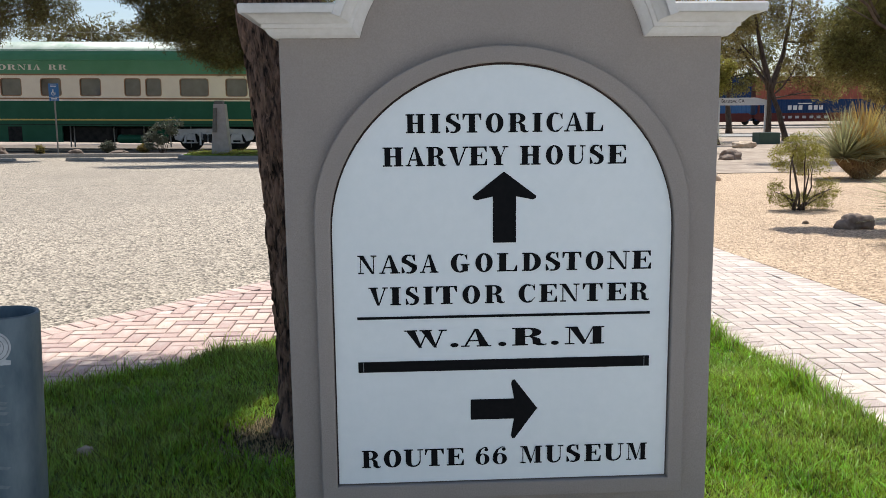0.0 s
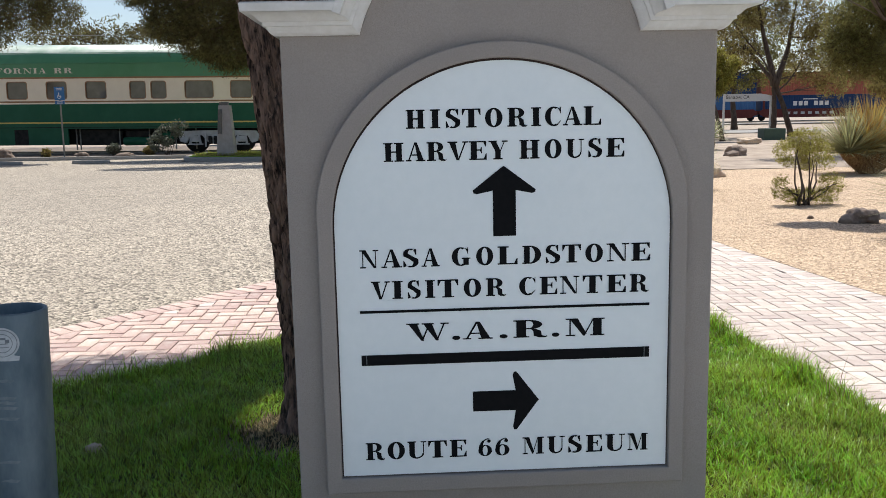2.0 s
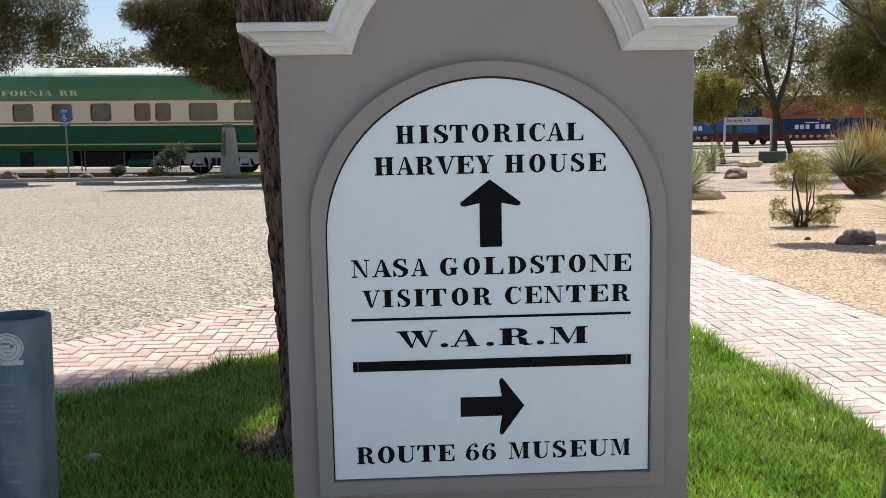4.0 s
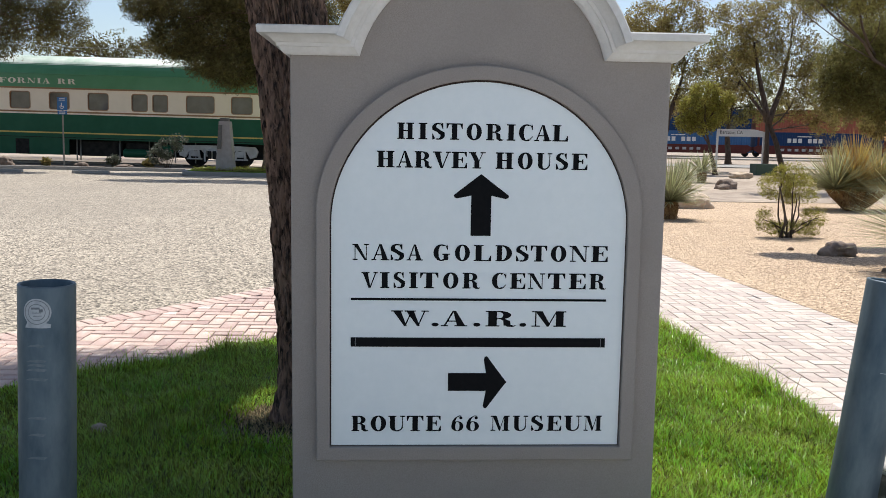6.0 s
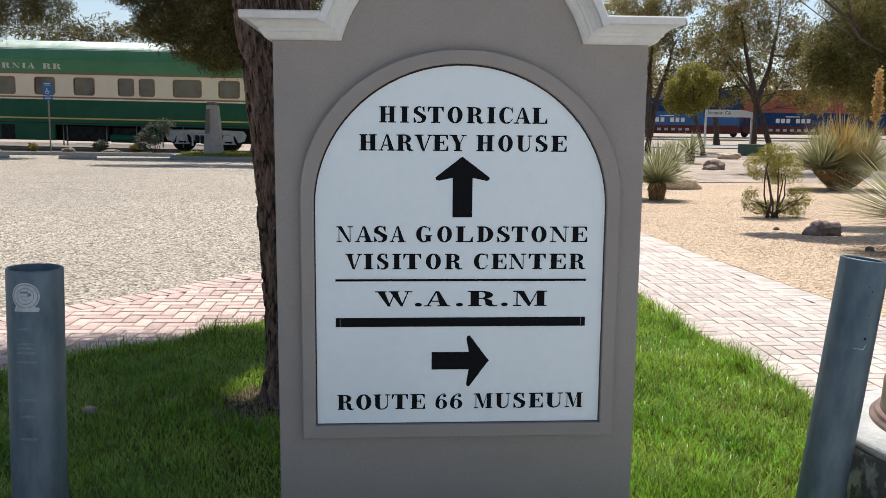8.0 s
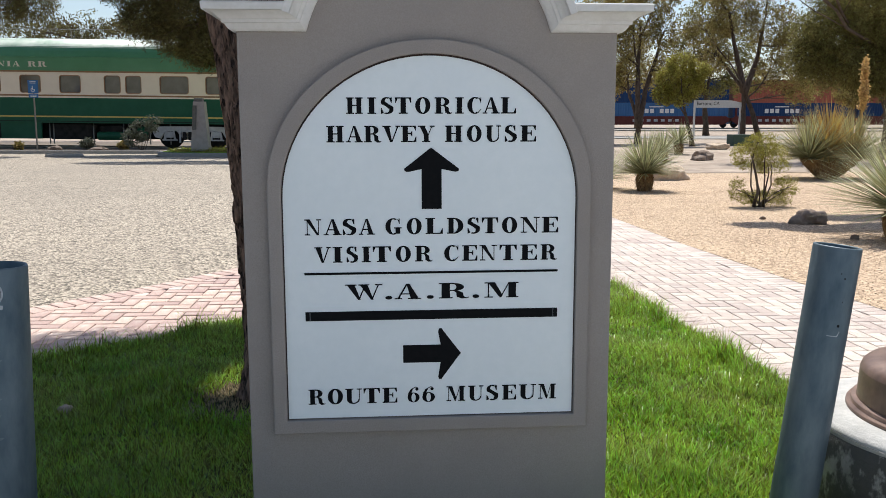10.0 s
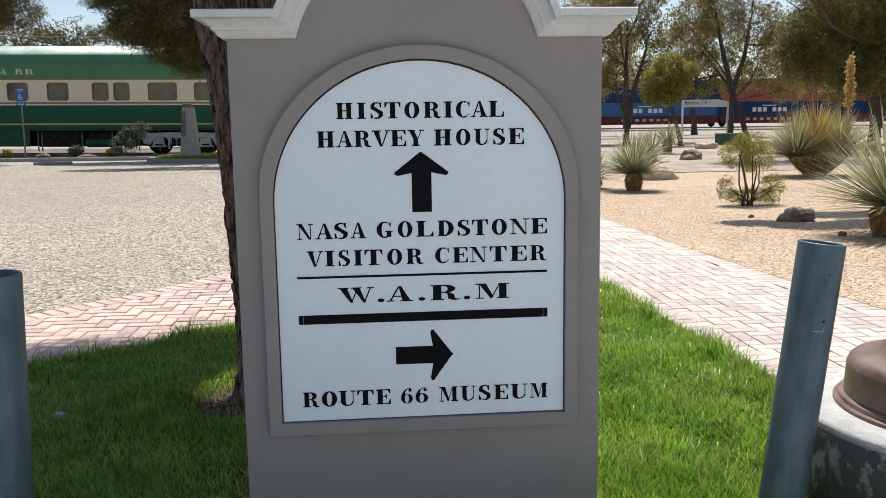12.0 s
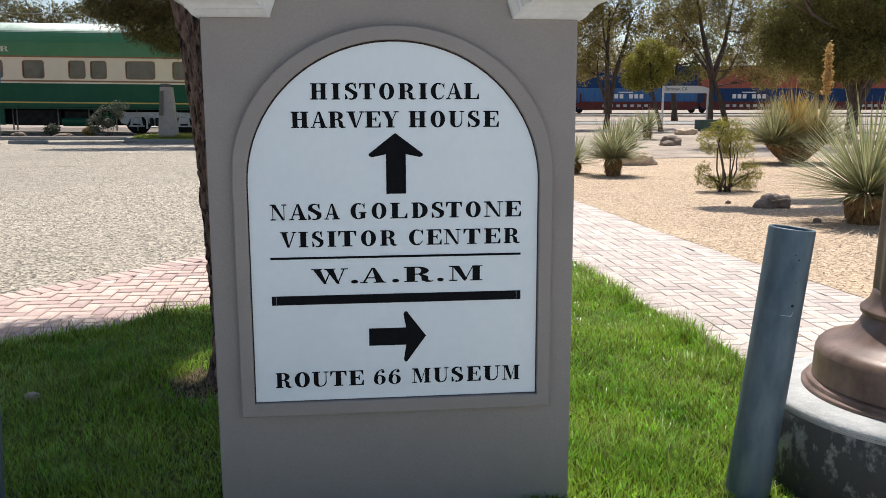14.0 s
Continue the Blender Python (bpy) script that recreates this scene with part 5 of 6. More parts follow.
def plain_ring(outer, inner, y0, y1):
    b = bmesh.new()
    n = len(outer)
    vo = [b.verts.new((x, y0, z)) for x, z in outer]
    vi = [b.verts.new((x, y0, z)) for x, z in inner]
    wi = [b.verts.new((x, y1, z)) for x, z in inner]
    for i in range(n):
        k = (i + 1) % n
        b.faces.new((vo[i], vi[i], vi[k], vo[k]))
        b.faces.new((vi[i], wi[i], wi[k], vi[k]))
    bmesh.ops.remove_doubles(b, verts=b.verts[:], dist=1e-5)
    return b


for wx, ww in wins:
    wf = part("window", box(wx, 0.045, wz0, wx + ww, 0.06, wz1), M_winglass, coach, "tinted window with drawn blind")
    part("window_corner", plain_ring(round_rect(wx, wz0, wx + ww, wz1, 0.0005), round_rect(wx + 0.004, wz0 + 0.004, wx + ww - 0.004, wz1 - 0.004, 0.10), 0.001, 0.04), M_cream, wf, "cream rounded corner fillets")
    part("window_frame", plain_ring(round_rect(wx + 0.002, wz0 + 0.002, wx + ww - 0.002, wz1 - 0.002, 0.10), round_rect(wx + 0.028, wz0 + 0.028, wx + ww - 0.028, wz1 - 0.028, 0.085), -0.004, 0.042), M_orange, wf, "brown window frame")
part("trim_stripe", box(X0c, -0.012, bandz1 - 0.035, X1c, -0.001, bandz1 + 0.02), M_orange, coach, "orange trim line")
part("trim_stripe", box(X0c, -0.010, bandz0 - 0.02, X1c, -0.001, bandz0 + 0.035), M_orange, coach, "orange trim line")
part("sill_stripe", box(X0c, -0.014, bandz0 - 0.075, X1c, -0.002, bandz0 - 0.022), M_cream, coach, "cream line")
part("lower_side", box(X0c, 0.0, 0.88, X1c, WID, bandz0 - 0.002), M_greendk, coach, "dark green lower side")
# near-black fill; its colour stands in for the unlit coach interior
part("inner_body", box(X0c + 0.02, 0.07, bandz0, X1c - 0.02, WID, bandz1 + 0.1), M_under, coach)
part("yellow_stripe", box(X0c, -0.008, 1.085, X1c, -0.001, 1.135), M_yellow, coach)
part("belt_groove", box(X0c, -0.008, 0.93, X1c, -0.001, 0.95), M_under, coach)
part("skirt", box(X0c, 0.03, 0.30, -1.95, 0.12, 0.88), M_greendk, coach, "dark green skirt")
# plate proud of the skirt, coloured near-black as an opening's shade
part("skirt_recess", box(-3.92, 0.018, 0.32, -3.42, 0.029, 0.86), M_under, coach, "dark plate standing in for a shaded recess in the skirt")
part("skirt_post", box(-4.78, 0.012, 0.30, -4.70, 0.029, 0.62), M_roof, coach)
# reaches low in near-black so its colour fills in the shade underneath
part("underframe", box(X0c, 0.5, 0.30, X1c, WID - 0.5, 0.88), M_under, coach, "underframe, near-black for the shade below the coach")
for gx_, gw, gz0, gz1 in ((-1.7, 1.5, 0.28, 0.85), (0.1, 0.9, 0.5, 0.8), (1.35, 0.5, 0.3, 0.78), (-0.3, 0.25, 0.4, 0.8), (2.2, 0.4, 0.35, 0.75)):
    part("equipment_box", box(gx_, 0.25, gz0, gx_ + gw, 0.75, gz1, 0.03), M_under, coach, "dark underfloor equipment")
for gx_ in (-1.72, -1.58, -0.12, 0.98, 1.95, 2.7):
    part("underfloor_pipe", lathe([(0.022, 0.12), (0.025, 0.14), (0.025, 0.88)], 10), M_post, coach, "thin grey pipe", True, pose(gx_, 0.2, 0.0))
part("gear_case", lathe([(0.10, -0.10), (0.24, -0.08), (0.26, 0.0), (0.24, 0.06), (0.10, 0.10)], 28), M_greendk, coach, "round green generator casing", True, pose(1.62, 0.25, 0.52, 90, 0, 0))
tank = lathe([(0.14, 0), (0.16, 0.03), (0.16, 0.97), (0.14, 1.0)], 20)
part("air_tank", tank, M_greendk, coach, "green underfloor tank", True, pose(0.0, 0.3, 0.42, 0, 90, 0))
def bogie(xc):
    pts = [(-1.5, 0.62), (-1.38, 0.78), (-0.5, 0.80), (0.5, 0.80), (1.38, 0.78), (1.5, 0.62), (1.42, 0.40), (1.2, 0.34), (1.05, 0.60), (0.62, 0.62), (0.40, 0.36), (0.12, 0.28), (-0.12, 0.28), (-0.40, 0.36), (-0.62, 0.62), (-1.05, 0.60), (-1.2, 0.34), (-1.42, 0.40)]
    f = prism([(xc + x, z) for x, z in pts], 0.12, 0.24, 0.01)
    bo = part("bogie", f, M_truck, coach, "silver painted bogie frame")
    for wx_ in (-0.85, 0.85):
        part("wheel", lathe([(0.12, -0.03), (0.40, -0.03), (0.44, 0.0), (0.44, 0.05), (0.47, 0.06), (0.47, 0.09), (0.1, 0.09)], 36), M_under, bo, "", True, pose(xc + wx_, 0.42, 0.46, 90, 0, 0))
    for wx_ in (-0.3, -0.1, 0.1, 0.3):
        part("spring", lathe([(0.06, 0.30), (0.075, 0.36), (0.06, 0.42), (0.075, 0.48), (0.06, 0.54), (0.075, 0.60)], 14), M_under, bo, "", True, pose(xc + wx_, 0.06, 0.0))
    part("journal_box", box(xc - 0.98, 0.05, 0.38, xc - 0.72, 0.115, 0.6, 0.02), M_truck, bo)
    part("journal_box", box(xc + 0.72, 0.05, 0.38, xc + 0.98, 0.115, 0.6, 0.02), M_truck, bo)
    part("step", box(xc - 0.35, -0.02, 0.22, xc - 0.05, 0.1, 0.26), M_truck, bo)
    part("bolster", box(xc - 0.42, 0.03, 0.56, xc + 0.42, 0.115, 0.66, 0.015), M_truck, bo, "silver spring plank")
    for s_ in (-1, 1):
        part("pedestal", prism([(xc + s_ * 0.62, 0.30), (xc + s_ * 0.68, 0.62), (xc + s_ * 0.74, 0.62), (xc + s_ * 0.70, 0.30)], 0.04, 0.11, 0.005), M_truck, bo)
        part("pedestal", prism([(xc + s_ * 1.00, 0.30), (xc + s_ * 0.97, 0.62), (xc + s_ * 1.03, 0.62), (xc + s_ * 1.08, 0.30)], 0.04, 0.11, 0.005), M_truck, bo)
        part("tie_bar", box(xc + s_ * 0.85 - 0.28, 0.05, 0.27, xc + s_ * 0.85 + 0.28, 0.10, 0.32, 0.008), M_truck, bo)
        part("brake_hanger", box(xc + s_ * 0.46 - 0.03, 0.0, 0.20, xc + s_ * 0.46 + 0.03, 0.05, 0.70, 0.008), M_truck, bo)
bogie(3.55), bogie(-10.5)
rl_ = root("roof_rail", "thin metal rail along the coach roof", "railing", coach.matrix_basis.copy())
part("rail_bar", box(X0c, 0.75, 4.28, X1c, 0.77, 4.30), M_post, rl_)
for k in range(10):
    part("rail_post", box(X0c + 1.0 + 2.0 * k, 0.75, 3.9, X0c + 1.02 + 2.0 * k, 0.77, 4.29), M_post, rl_)


def words(name, text, width, height, m, parent, material):
    """Text of the built-in font as a flat mesh, stretched to a width and height."""
    cu = bpy.data.curves.new(name, 'FONT')
    cu.body = text
    tmp = new(name, cu)
    dg = bpy.context.evaluated_depsgraph_get()
    me = bpy.data.meshes.new_from_object(tmp.evaluated_get(dg))
    bpy.data.objects.remove(tmp)
    xs = [v.co.x for v in me.vertices]
    ys = [v.co.y for v in me.vertices]
    for v in me.vertices:
        v.co.x = (v.co.x - min(xs)) / (max(xs) - min(xs)) * width
        v.co.y = (v.co.y - min(ys)) / (max(ys) - min(ys)) * height
    me.materials.clear()
    me.materials.append(material)
    return put(name, me, parent, "", m)


GOLD = mat("letter_cream", (0.74, 0.70, 0.58), (0.70, 0.66, 0.54), 10, 0.5)
lettering("letter", "CALIFORNIA RR", -5.62, -1.62, 2.885, 3.075, -0.014, coach, 0.16, GOLD)
# display track
track = root("display_track", "short length of railway track under the coach", "track", coach.matrix_basis.copy())
for yy in (0.75, 2.2):
    part("rail", box(X0c - 4, yy, -0.14, X1c + 4, yy + 0.07, 0.0), M_steel, track)
for k in range(40):
    part("sleeper", box(X0c - 3 + 0.66 * k, 0.2, -0.22, X0c - 2.78 + 0.66 * k, 2.75, -0.10), M_bark, track)

# ---- cracks across the lot ----
crng = random.Random(91)
def crack(x0, y0, x1, y1, w):
    V, Fc, n = [], [], 40
    off = 0.0
    for k in range(n + 1):
        t = k / n
        off += crng.uniform(-0.05, 0.05)
        x, y = x0 + (x1 - x0) * t, y0 + (y1 - y0) * t + off
        hw = w * crng.uniform(0.4, 1.0)
        z = ground_z(x, y) + 0.004
        V += [(x, y - hw, z), (x, y + hw, z)]
        if k:
            Fc.append((2 * k - 2, 2 * k, 2 * k + 1, 2 * k - 1))
    tagged(put("crack", mesh_of("crack", V, Fc, M_under)), "thin dark crack across the lot surface", "crack", "cracks in the lot", "structure")
crack(-14, 12.6, -1.6, 14.6, 0.014)
crack(-12, 9.2, -5.2, 12.6, 0.010)
crack(-16, 16.5, -2.2, 18.0, 0.014)
crack(-6.5, 12.9, -2.0, 10.9, 0.007)

# ---- edge of the lot ----
def on_ground(x, y, dz=0.0, rz=0.0):
    return pose(x, y, ground_z(x, y) + dz, 0, 0, rz)


hp = root("parking_sign", "blue accessible parking sign on a thin steel post", "sign", on_ground(-12.17, 28.0))
part("post", box(-0.02, 0.0, -0.1, 0.02, 0.04, 2.35), M_post, hp)
part("sign_plate", box(-0.17, -0.014, 1.93, 0.17, -0.002, 2.38, 0.004), M_bluesign, hp, "blue sign plate")
part("sign_plate", box(-0.16, -0.014, 1.79, 0.16, -0.002, 1.915, 0.004), M_bluesign, hp, "small blue plate")
def flat_ring(name, cx, cz, ro, ri, y, material, parent, a0=0, a1=360):
    p = Pen()
    p.ring(cx, cz, ro, ro, ri, ri, a0, a1, 24)
    return put(name, mesh_of(name, [(x, y, z) for x, z in p.v], p.f, material), parent)
flat_ring("symbol", -0.01, 2.05, 0.07, 0.05, -0.0155, M_white, hp, 120, 400)
part("symbol_bar", box(-0.035, -0.017, 2.06, -0.005, -0.015, 2.19), M_white, hp)
part("symbol_bar", box(-0.02, -0.017, 2.05, 0.06, -0.015, 2.07), M_white, hp)
for zz in (2.27, 2.32, 1.82, 1.865):
    part("text_bar", box(-0.10, -0.017, zz, 0.10, -0.015, zz + 0.02), M_white, hp)

def wheel_stop(x, y, ln, rz):
    b = prism([(-0.5 * ln, 0), (-0.5 * ln + 0.02, 0.09), (0.5 * ln - 0.02, 0.09), (0.5 * ln, 0)], -0.08, 0.08, 0.02)
    ob = part("wheel_stop", b, M_curb, None)
    ob.matrix_basis = on_ground(x, y, 0, rz)
    tagged(ob, "low concrete parking wheel stop on the lot", "wheel stop", "wheel stops")
for x_ in (-9.46, -12.15, -14.9, -17.6):
    wheel_stop(x_, 23.0, 1.08 if x_ > -10 else 1.5, -2.7)

# kerb island with a stone monument
isl = [(-7.15, 24.3), (-7.0, 23.75), (-6.5, 23.45), (-2.5, 23.2), (3.0, 23.2), (3.0, 27.2), (-7.2, 27.4)]
kb = prism([(x, y) for x, y in isl], 0.0, 0.13, 0.02)
for v in kb.verts:
    x, h, y = v.co
    v.co = (x, y, ground_z(x, y) + h - 0.03)
bmesh.ops.recalc_face_normals(kb, faces=kb.faces[:])
tagged(part("kerb_island", kb, M_curb, None), "raised kerb island at the lot's edge", "kerb", kind="structure")
isl_in = [(-7.0, 24.3), (-6.85, 23.85), (-6.4, 23.58), (-2.5, 23.33), (2.8, 23.33), (2.8, 27.0), (-7.05, 27.2)]
tagged(sheet("island_lawn", isl_in, 0.106, M_grass, 1.0), "patch of lawn on the kerb island", "lawn", kind="structure")
tagged(put("grass", leaves_mesh("grass", [((-5.4, 24.6, ground_z(-5.4, 24.6) + 0.11), (1.5, 1.0, 0.05))], 2600, 0.07, M_leafg, np.random.default_rng(77), 4, 0.0, 0.2)), "short sunlit grass on the kerb island", "grass", kind="stuff")
mon = root("stone_monument", "tapered stone monument with a dark plaque on its side", "monument", on_ground(-5.85, 24.45, 0.12))
mb = prism([(-0.27, 0), (-0.165, 1.50), (0.165, 1.50), (0.27, 0)], -0.25, 0.25, 0.02)
for v in mb.verts:
    v.co.y *= 1 - 0.3 * v.co.z / 1.5
part("pillar", mb, M_mon, mon, "rough tapered stone pillar")
part("pillar_top", box(-0.15, -0.13, 1.5, 0.11, 0.13, 1.60, 0.02), M_plaque, mon, "dark metal top")
part("plaque", prism([(-0.205, 0.65), (-0.16, 1.38), (-0.06, 1.38), (-0.09, 0.65)], -0.262, -0.18, 0.004), M_plaque, mon, "dark plaque")

tagged(sheet("planting_strip", [(-60, 25.32), (-7.3, 25.32), (-7.2, 38), (-60, 40)], 0.004, M_stripsoil, 2.0), "dusty planting strip, soil darkened for the coach's and kerb's shade", "soil", kind="structure")
kx = part("kerb_edge", box(-45, -0.08, -0.05, -7.3, 0.08, 0.10, 0.02), M_curb, None)
kx.matrix_basis = pose(0, 25.3, 0.28)
tagged(kx, "concrete kerb along the far edge of the lot", "kerb", kind="structure")
def bush(label, x, y, lobes, n, size, leaf, seed, parent_stems=8, r=0.012):
    e = root("bush", label, "bush", on_ground(x, y), "bushes by the coach")
    rg = random.Random(seed)
    its = []
    for k in range(parent_stems):
        c = lobes[k % len(lobes)][0]
        p_, r_ = limb((rg.uniform(-0.1, 0.1), 0, -0.05), (c[0] + rg.uniform(-0.2, 0.2), c[1], c[2]), r, r * 0.3, rg)
        its.append(tube_data(p_, r_, 5))
    for v, f in its:
        put("stem", mesh_of("stem", v, f, M_bark), e)
    put("foliage", leaves_mesh("foliage", lobes, n, size, leaf, np.random.default_rng(seed), 5, 0, 0.45), e)
M_leafgrey = mat("leaf_grey_green", (0.085, 0.092, 0.06), (0.13, 0.14, 0.10), 2, 0.65, rnd="island", rndamt=0.4, translucent=0.2)
bush("grey-green bush beside the coach bogie", -8.3, 27.0, [((0, 0, 0.7), (0.5, 0.4, 0.4)), ((-0.35, 0, 0.45), (0.35, 0.3, 0.3)), ((0.35, 0, 0.9), (0.35, 0.3, 0.3))], 420, 0.08, M_leafgrey, 71)
for k, (x_, y_, s_) in enumerate(((-12.9, 28.2, 0.14), (-10.6, 28.4, 0.22), (-9.4, 28.5, 0.16), (-15.3, 28.2, 0.16), (-16.5, 27.6, 0.18))):
    bush("low dry bush on the planting strip", x_, y_, [((0, 0, s_), (s_ * 1.1, s_, s_ * 0.8))], 240, 0.08, (M_leafo, M_leafgrey)[k % 2], 72 + k)
rock("rounded brown boulder by the lot", -13.75, 27.0, 0.34, 0.3, 0.3, M_rock, 12, 0, "boulders by the coach")
rock("low brown boulder by the parking sign", -11.4, 27.6, 0.25, 0.2, 0.14, M_rock, 13, 0, "boulders by the coach")
rock("low brown boulder on the strip", -9.9, 27.4, 0.35, 0.2, 0.12, M_rock, 14, 0, "boulders by the coach")

# ---- station and main line ----
st = root("station_sign", "white station name sign on two white posts", "sign", on_ground(15.78, 41.5, 0, -5))
for x_, top_ in ((0.0, 2.13), (2.35, 1.78)):
    part("post", box(x_ - 0.045, 0, -0.1, x_ + 0.045, 0.09, top_), M_white, st)
nb = part("name_board", prism([(-0.05, 1.76), (-0.05, 2.14), (1.85, 2.14), (2.4, 2.02), (2.4, 1.76)], -0.03, -0.002, 0.005), M_white, st, "white name board with black lettering")
words("lettering", "Barstow, CA", 1.15, 0.2, pose(0.10, -0.034, 1.87, 90, 0, 0), nb, M_black)
ub = part("utility_box", box(-0.5, -0.4, -0.05, 0.5, 0.4, 0.5, 0.03), M_utility, None)
ub.matrix_basis = on_ground(16.6, 37.5)
tagged(ub, "low dark green utility box", "utility box")
tagged(sheet("track_ballast", [(-60, 96), (-60, 104), (160, 94), (160, 82)], 0.06, M_ballast, 8.0), "pale stone ballast of the main line", "ballast", kind="structure")
tagged(sheet("platform_apron", [(8, 50), (8, 58), (80, 52), (80, 44)], 0.02, M_curb, 6.0), "pale concrete station apron", "pavement", kind="structure")
tagged(sheet("tree_court", [(6.5, 19.2), (6.5, 27), (24, 27.5), (24, 20.2)], 0.006, M_dirt, 1.5), "bare pale ground under the trees", "ground", kind="structure")

def far_pt(u, depth, z=0.0):
    a = radians(-2.7)
    return (-0.238 + u * math.cos(a) - depth * math.sin(a), -2.662 + u * math.sin(a) + depth * math.cos(a), z)


fx, fy, fz = far_pt(0.0, 98.0, 0.50)
FM = Matrix.Translation((fx, fy, fz)) @ Euler((0, radians(-0.15), radians(-2.7))).to_matrix().to_4x4()
def container(name_label, x0, z0, ln, h, material, logo=None, logomat=None):
    e = root("shipping_container", name_label, "container", FM @ pose(x0, 0, z0), "containers on the freight train")
    b = bmesh.new()
    n = int(ln / 0.28)
    pts = []
    for i in range(n):
        x = 0.12 + (ln - 0.24) * i / n
        w = (ln - 0.24) / n
        pts += [(x, 0.0), (x + w * 0.35, 0.0), (x + w * 0.5, 0.045), (x + w * 0.85, 0.045)]
    pts.append((ln - 0.12, 0.0))
    lo_ = [b.verts.new((x, y, 0.16)) for x, y in pts]
    hi_ = [b.verts.new((x, y, h - 0.12)) for x, y in pts]
    for i in range(len(pts) - 1):
        b.faces.new((lo_[i], lo_[i + 1], hi_[i + 1], hi_[i]))
    part("corrugated_side", b, material, e)
    fr = bmesh.new()
    for q in ((0, -0.02, 0, ln, 2.4, 0.16), (0, -0.02, h - 0.12, ln, 2.4, h), (0, -0.02, 0.16, 0.12, 2.4, h - 0.12), (ln - 0.12, -0.02, 0.16, ln, 2.4, h - 0.12)):
        box(*q, bm=fr)
    part("frame", fr, material, e)
    if logo:
        for q in logo:
            part("logo_shape", box(q[0], -0.05, q[1], q[2], -0.025, q[3]), logomat or M_white, e, "plain white logo shape")
    return e


LOGO = [(x_, 1.2, x_ + 0.42, 1.68) for x_ in (3.6, 4.2, 4.8, 5.9, 6.5, 7.1)] + [(4.7, 1.85, 6.3, 1.95)]
CARS = ((M_contblue, M_contred, 0), (M_contblue, M_contblue, 0), (M_contred, M_contblue, 0), (M_contblue2, M_contblue, 1), (M_contblue, M_contred, 1), (M_contblue, M_contred, 0), (M_contgrey, M_contred, 0), (M_contblue, M_contred, 0), (M_contred, M_contblue2, 0), (M_contblue, M_contred, 0))
cars = [(-24.0 + 14.25 * k, *c) for k, c in enumerate(CARS)]
for x_, c1_, c2_, lg in cars:
    container("corrugated shipping container in the lower stack position", x_ + 1.66, 0.45, 13.7, 2.35, c1_, LOGO if lg else None)
    container("corrugated shipping container stacked on top", x_ + 1.66, 2.82, 13.7, 2.5, c2_)
    car = root("well_car", "maroon double-stack well car", "freight car", FM @ pose(x_, 0, 0), "well cars of the freight train")
    part("side_sill", prism([(1.5, 0.75), (2.2, 0.35), (14.8, 0.35), (15.5, 0.75), (15.5, 1.05), (15.1, 1.3), (1.9, 1.3), (1.5, 1.05)], -0.12, -0.03, 0.02), M_well, car, "maroon side sill")
    part("end_platform", box(1.4, 0.2, 0.75, 2.3, 2.2, 1.1), M_well, car)
    part("end_platform", box(14.7, 0.2, 0.75, 15.6, 2.2, 1.1), M_well, car)
    part("end_ladder", box(1.9, -0.1, 1.1, 2.1, 0.1, 2.2), M_well, car)
    for q in (4.5, 5.3, 6.1, 6.9, 7.7, 8.5, 9.3):
        part("text_bar", box(q, -0.135, 0.70, q + 0.42, -0.122, 0.98), M_truck, car)
    for wx_ in (1.9, 14.9):
        part("wheel", lathe([(0.1, 0.0), (0.40, 0.0), (0.42, 0.1), (0.1, 0.12)], 20), M_under, car, "", True, pose(wx_, 0.35, 0.42, 90, 0, 0))
mt = root("main_line_track", "railway track under the freight train", "track", FM.copy())
for yy in (0.4, 1.9):
    part("rail", box(-60, yy, -0.15, 120, yy + 0.08, 0.0), M_steel, mt)

# tall light pole in the garden's far side
lp = root("steel_pole", "thin grey steel pole among the trees", "pole", on_ground(15.2, 20.6))
v_, f_ = tube_data([(0, 0, -0.1), (0, 0, 1.5), (0, 0, 2.9)], [0.05, 0.045, 0.04], 14)
put("pole", mesh_of("pole", v_, f_, M_post, True), lp)

# ---- brick pavers, last ----
BL, BW, GAP, BH = 0.206, 0.103, 0.0072, 0.015
def paver_mesh(name, w, l, material):
    b = box(-w / 2 + GAP / 2, -l / 2 + GAP / 2, -BH, w / 2 - GAP / 2, l / 2 - GAP / 2, BH * 0.2)
    bmesh.ops.bevel(b, geom=[e for e in b.edges if all(v.co.z > 0 for v in e.verts)], offset=0.0035, segments=1, affect='EDGES')
    me = bpy.data.meshes.new(name)
    b.to_mesh(me)
    b.free()
    me.materials.append(material)
    return me


PAVER, PAVER_PALE = paver_mesh("brick", BW, BL, M_brick), paver_mesh("brick", BW, BL, M_brickpale)
HALF = paver_mesh("brick", BW, BW, M_brick)
brng = random.Random(17)


def offset_line(line, d):
    out = []
    for k, (x, y) in enumerate(line):
        a, c = line[max(k - 1, 0)], line[min(k + 1, len(line) - 1)]
        v = Vector((c[0] - a[0], c[1] - a[1])).normalized()
        out.append((x - v.y * d, y + v.x * d))
    return out


def course(line, spacing):
    """Even places along a line: point and direction."""
    res, need = [], spacing / 2
    for p, q in zip(line, line[1:]):
        p, q = Vector(p), Vector(q)
        ln = (q - p).length
        while need <= ln:
            res.append((p.lerp(q, need / ln), math.degrees(math.atan2(q.y - p.y, q.x - p.x))))
            need += spacing
        need -= ln
    return res


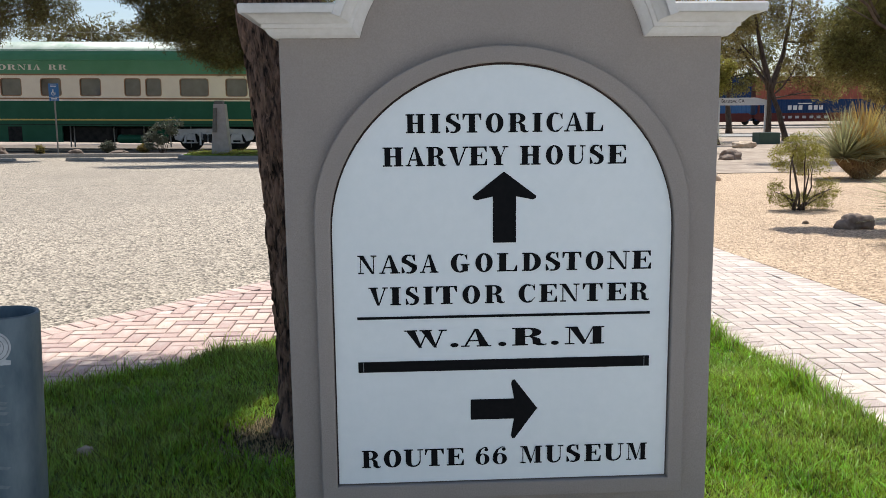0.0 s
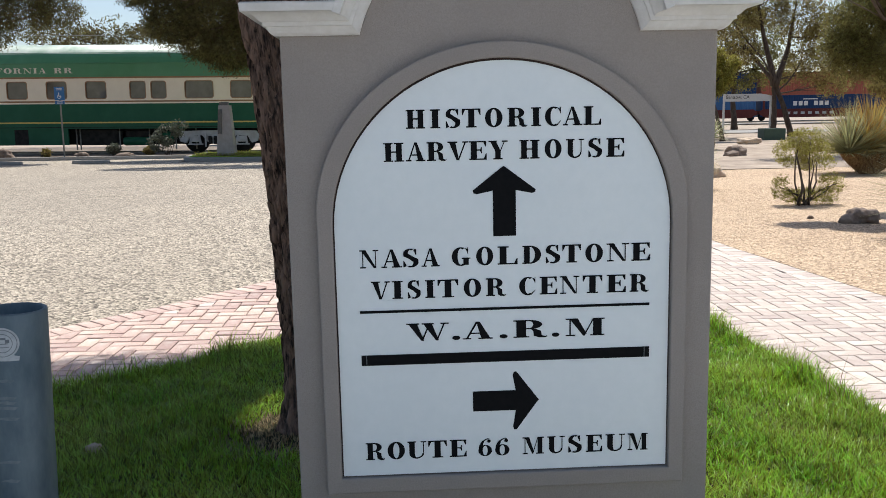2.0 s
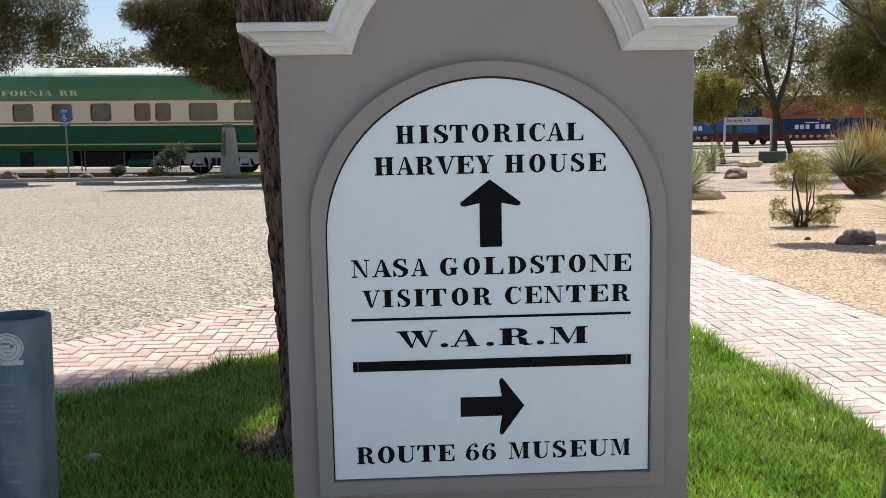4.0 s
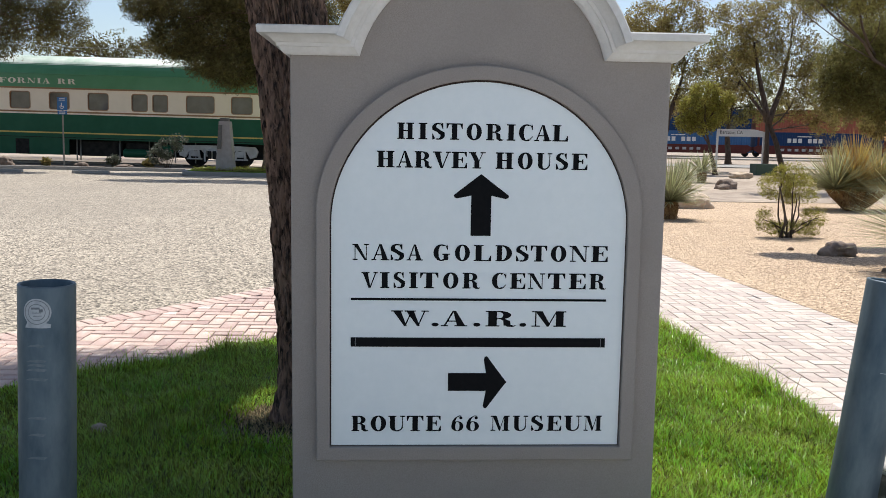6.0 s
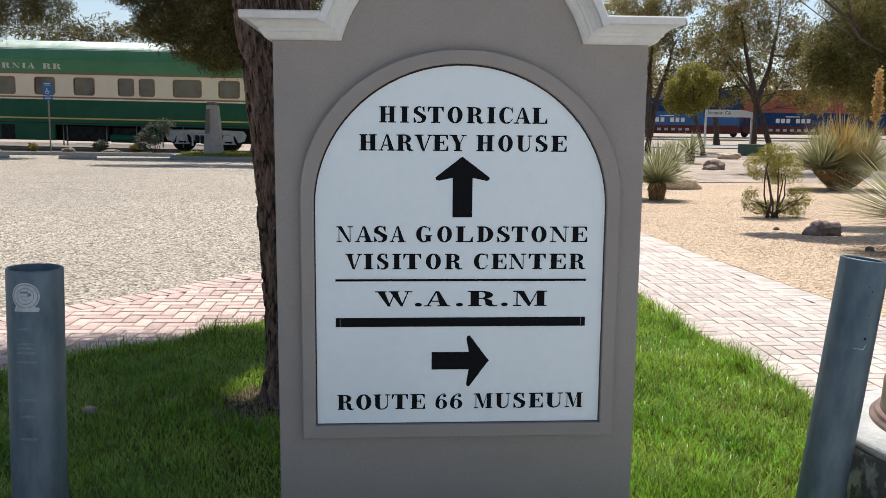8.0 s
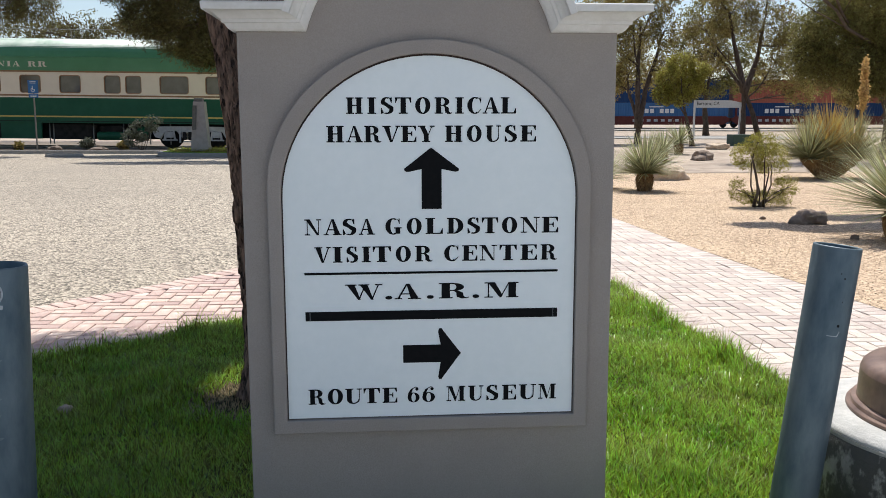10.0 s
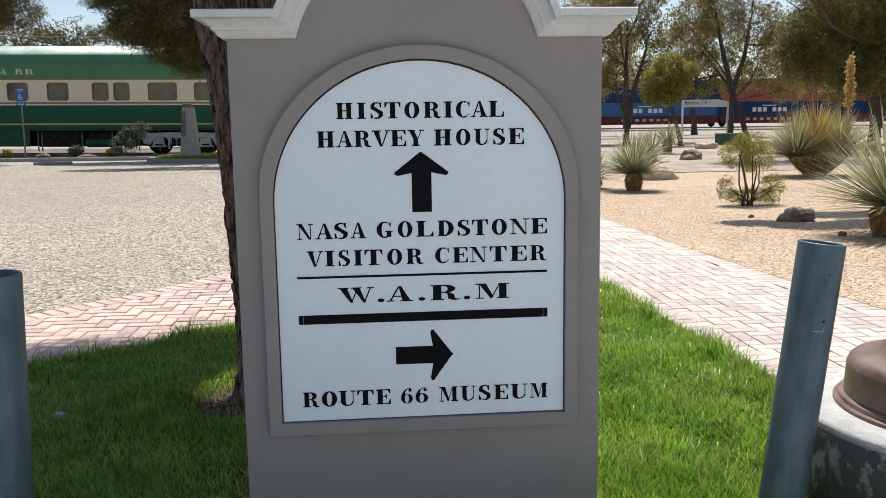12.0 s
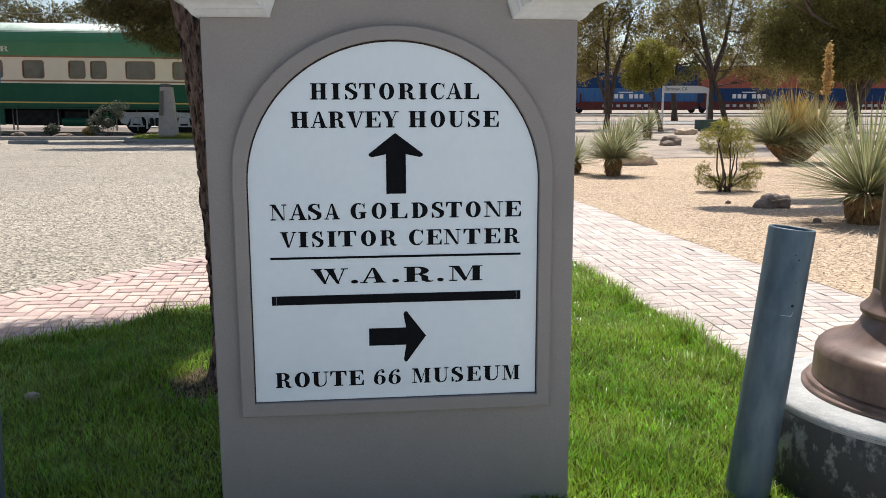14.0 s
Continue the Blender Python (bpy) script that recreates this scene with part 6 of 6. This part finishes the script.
places_l, places_r = [], []
edge_l = offset_line(OUTER, -BL / 2)
for p, a in course(edge_l, BW):
    places_l.append((p.x, p.y, a))
field_l = [*INNER, (2.0, 9.4), *offset_line(OUTER, -BL + 0.03)[::-1][1:]]
edge_r = [(3.75, -0.8), (3.65, 1.0), (3.45, 2.7), (3.28, 4.2), (3.09, 6.5), (2.99, 9.2), (2.9, 16.5)]
for p, a in course(offset_line(edge_r, BL / 2), BW):
    places_r.append((p.x, p.y, a))
edge_li = [(1.90, 1.2), (1.84, 2.3), (1.77, 3.0), (1.72, 4.1), (1.70, 4.9), (1.72, 6.2)]
for p, a in course(offset_line(edge_li, -BL / 2), BW):
    places_r.append((p.x, p.y, a))
er_in = offset_line(edge_r, BL - 0.03)
field_r = [(2.11, -0.8), (2.07, 1.2), (2.01, 2.3), (1.94, 3.0), (1.89, 4.1), (1.87, 4.9), (1.89, 6.2), (2.0, 9.6), (1.9, 16.5), *er_in[::-1]]


def herringbone(poly, out):
    """Right-angled herringbone of two-to-one bricks, clipped to an outline by their centres."""
    xs, ys = [p[0] for p in poly], [p[1] for p in poly]
    n0, n1 = int((min(xs) - 1) / BW), int((max(xs) + 1) / BW)
    m0, m1 = int((min(ys) - 1) / BW), int((max(ys) + 1) / BW)
    for j in range(m0, m1):
        for i in range(n0, n1):
            k = (i + j) % 4
            if k == 0:
                cells, a = ((i, j), (i + 1, j)), 90
            elif k == 2:
                cells, a = ((i, j), (i, j + 1)), 0
            else:
                continue
            ins = [((p + 0.5) * BW, (q + 0.5) * BW) for p, q in cells if inside((p + 0.5) * BW, (q + 0.5) * BW, poly)]
            if len(ins) == 2:
                out.append(((ins[0][0] + ins[1][0]) / 2, (ins[0][1] + ins[1][1]) / 2, a))
            elif len(ins) == 1:
                halves.append((*ins[0], 0))


halves = []
herringbone(field_l, places_l)
halves_l, halves = halves, []
herringbone(field_r, places_r)
halves_r = halves


def pave(name, label, places, near, cut, whole, joined):
    base = root(name, label, "brick path", kind="structure")
    ranked = sorted(places, key=near)
    for x, y, a in ranked[:300]:
        t = pose(x, y, ground_z(x, y) + brng.uniform(-0.0015, 0.0015), brng.uniform(-0.5, 0.5), brng.uniform(-0.5, 0.5), a + brng.uniform(-0.5, 0.5))
        put("brick", whole, base, "", t)
    V, Fc = [], []
    pv_ = np.array([v.co[:] for v in PAVER.vertices])
    pf_ = [tuple(p.vertices) for p in PAVER.polygons]
    for x, y, a in ranked[300:]:
        mtx = np.array(pose(x, y, ground_z(x, y) + brng.uniform(-0.0015, 0.0015), 0, 0, a))
        o = len(V)
        V += (pv_ @ mtx[:3, :3].T + mtx[:3, 3]).tolist()
        Fc += [tuple(i + o for i in f) for f in pf_]
    hv_ = np.array([v.co[:] for v in HALF.vertices])
    for x, y, a in cut:
        o = len(V)
        V += (hv_ + np.array((x, y, ground_z(x, y) - 0.0015))).tolist()
        Fc += [tuple(i + o for i in f) for f in pf_]
    if V:
        tagged(put("brick_field", mesh_of("brick_field", V, Fc, joined), base), kind="stuff")
    return base


pave("path_1", "sun-bleached pink herringbone brick walk", places_r, lambda p: abs(p[1] - 3.4) + 0.3 * abs(p[0] - 2.6), halves_r, PAVER_PALE, M_brickpalefar)
pave("path_2", "curved pink herringbone brick walk with a soldier-course edge", places_l, lambda p: math.hypot(p[0] + 2.0, p[1] - 3.4), halves_l, PAVER, M_brickfar)
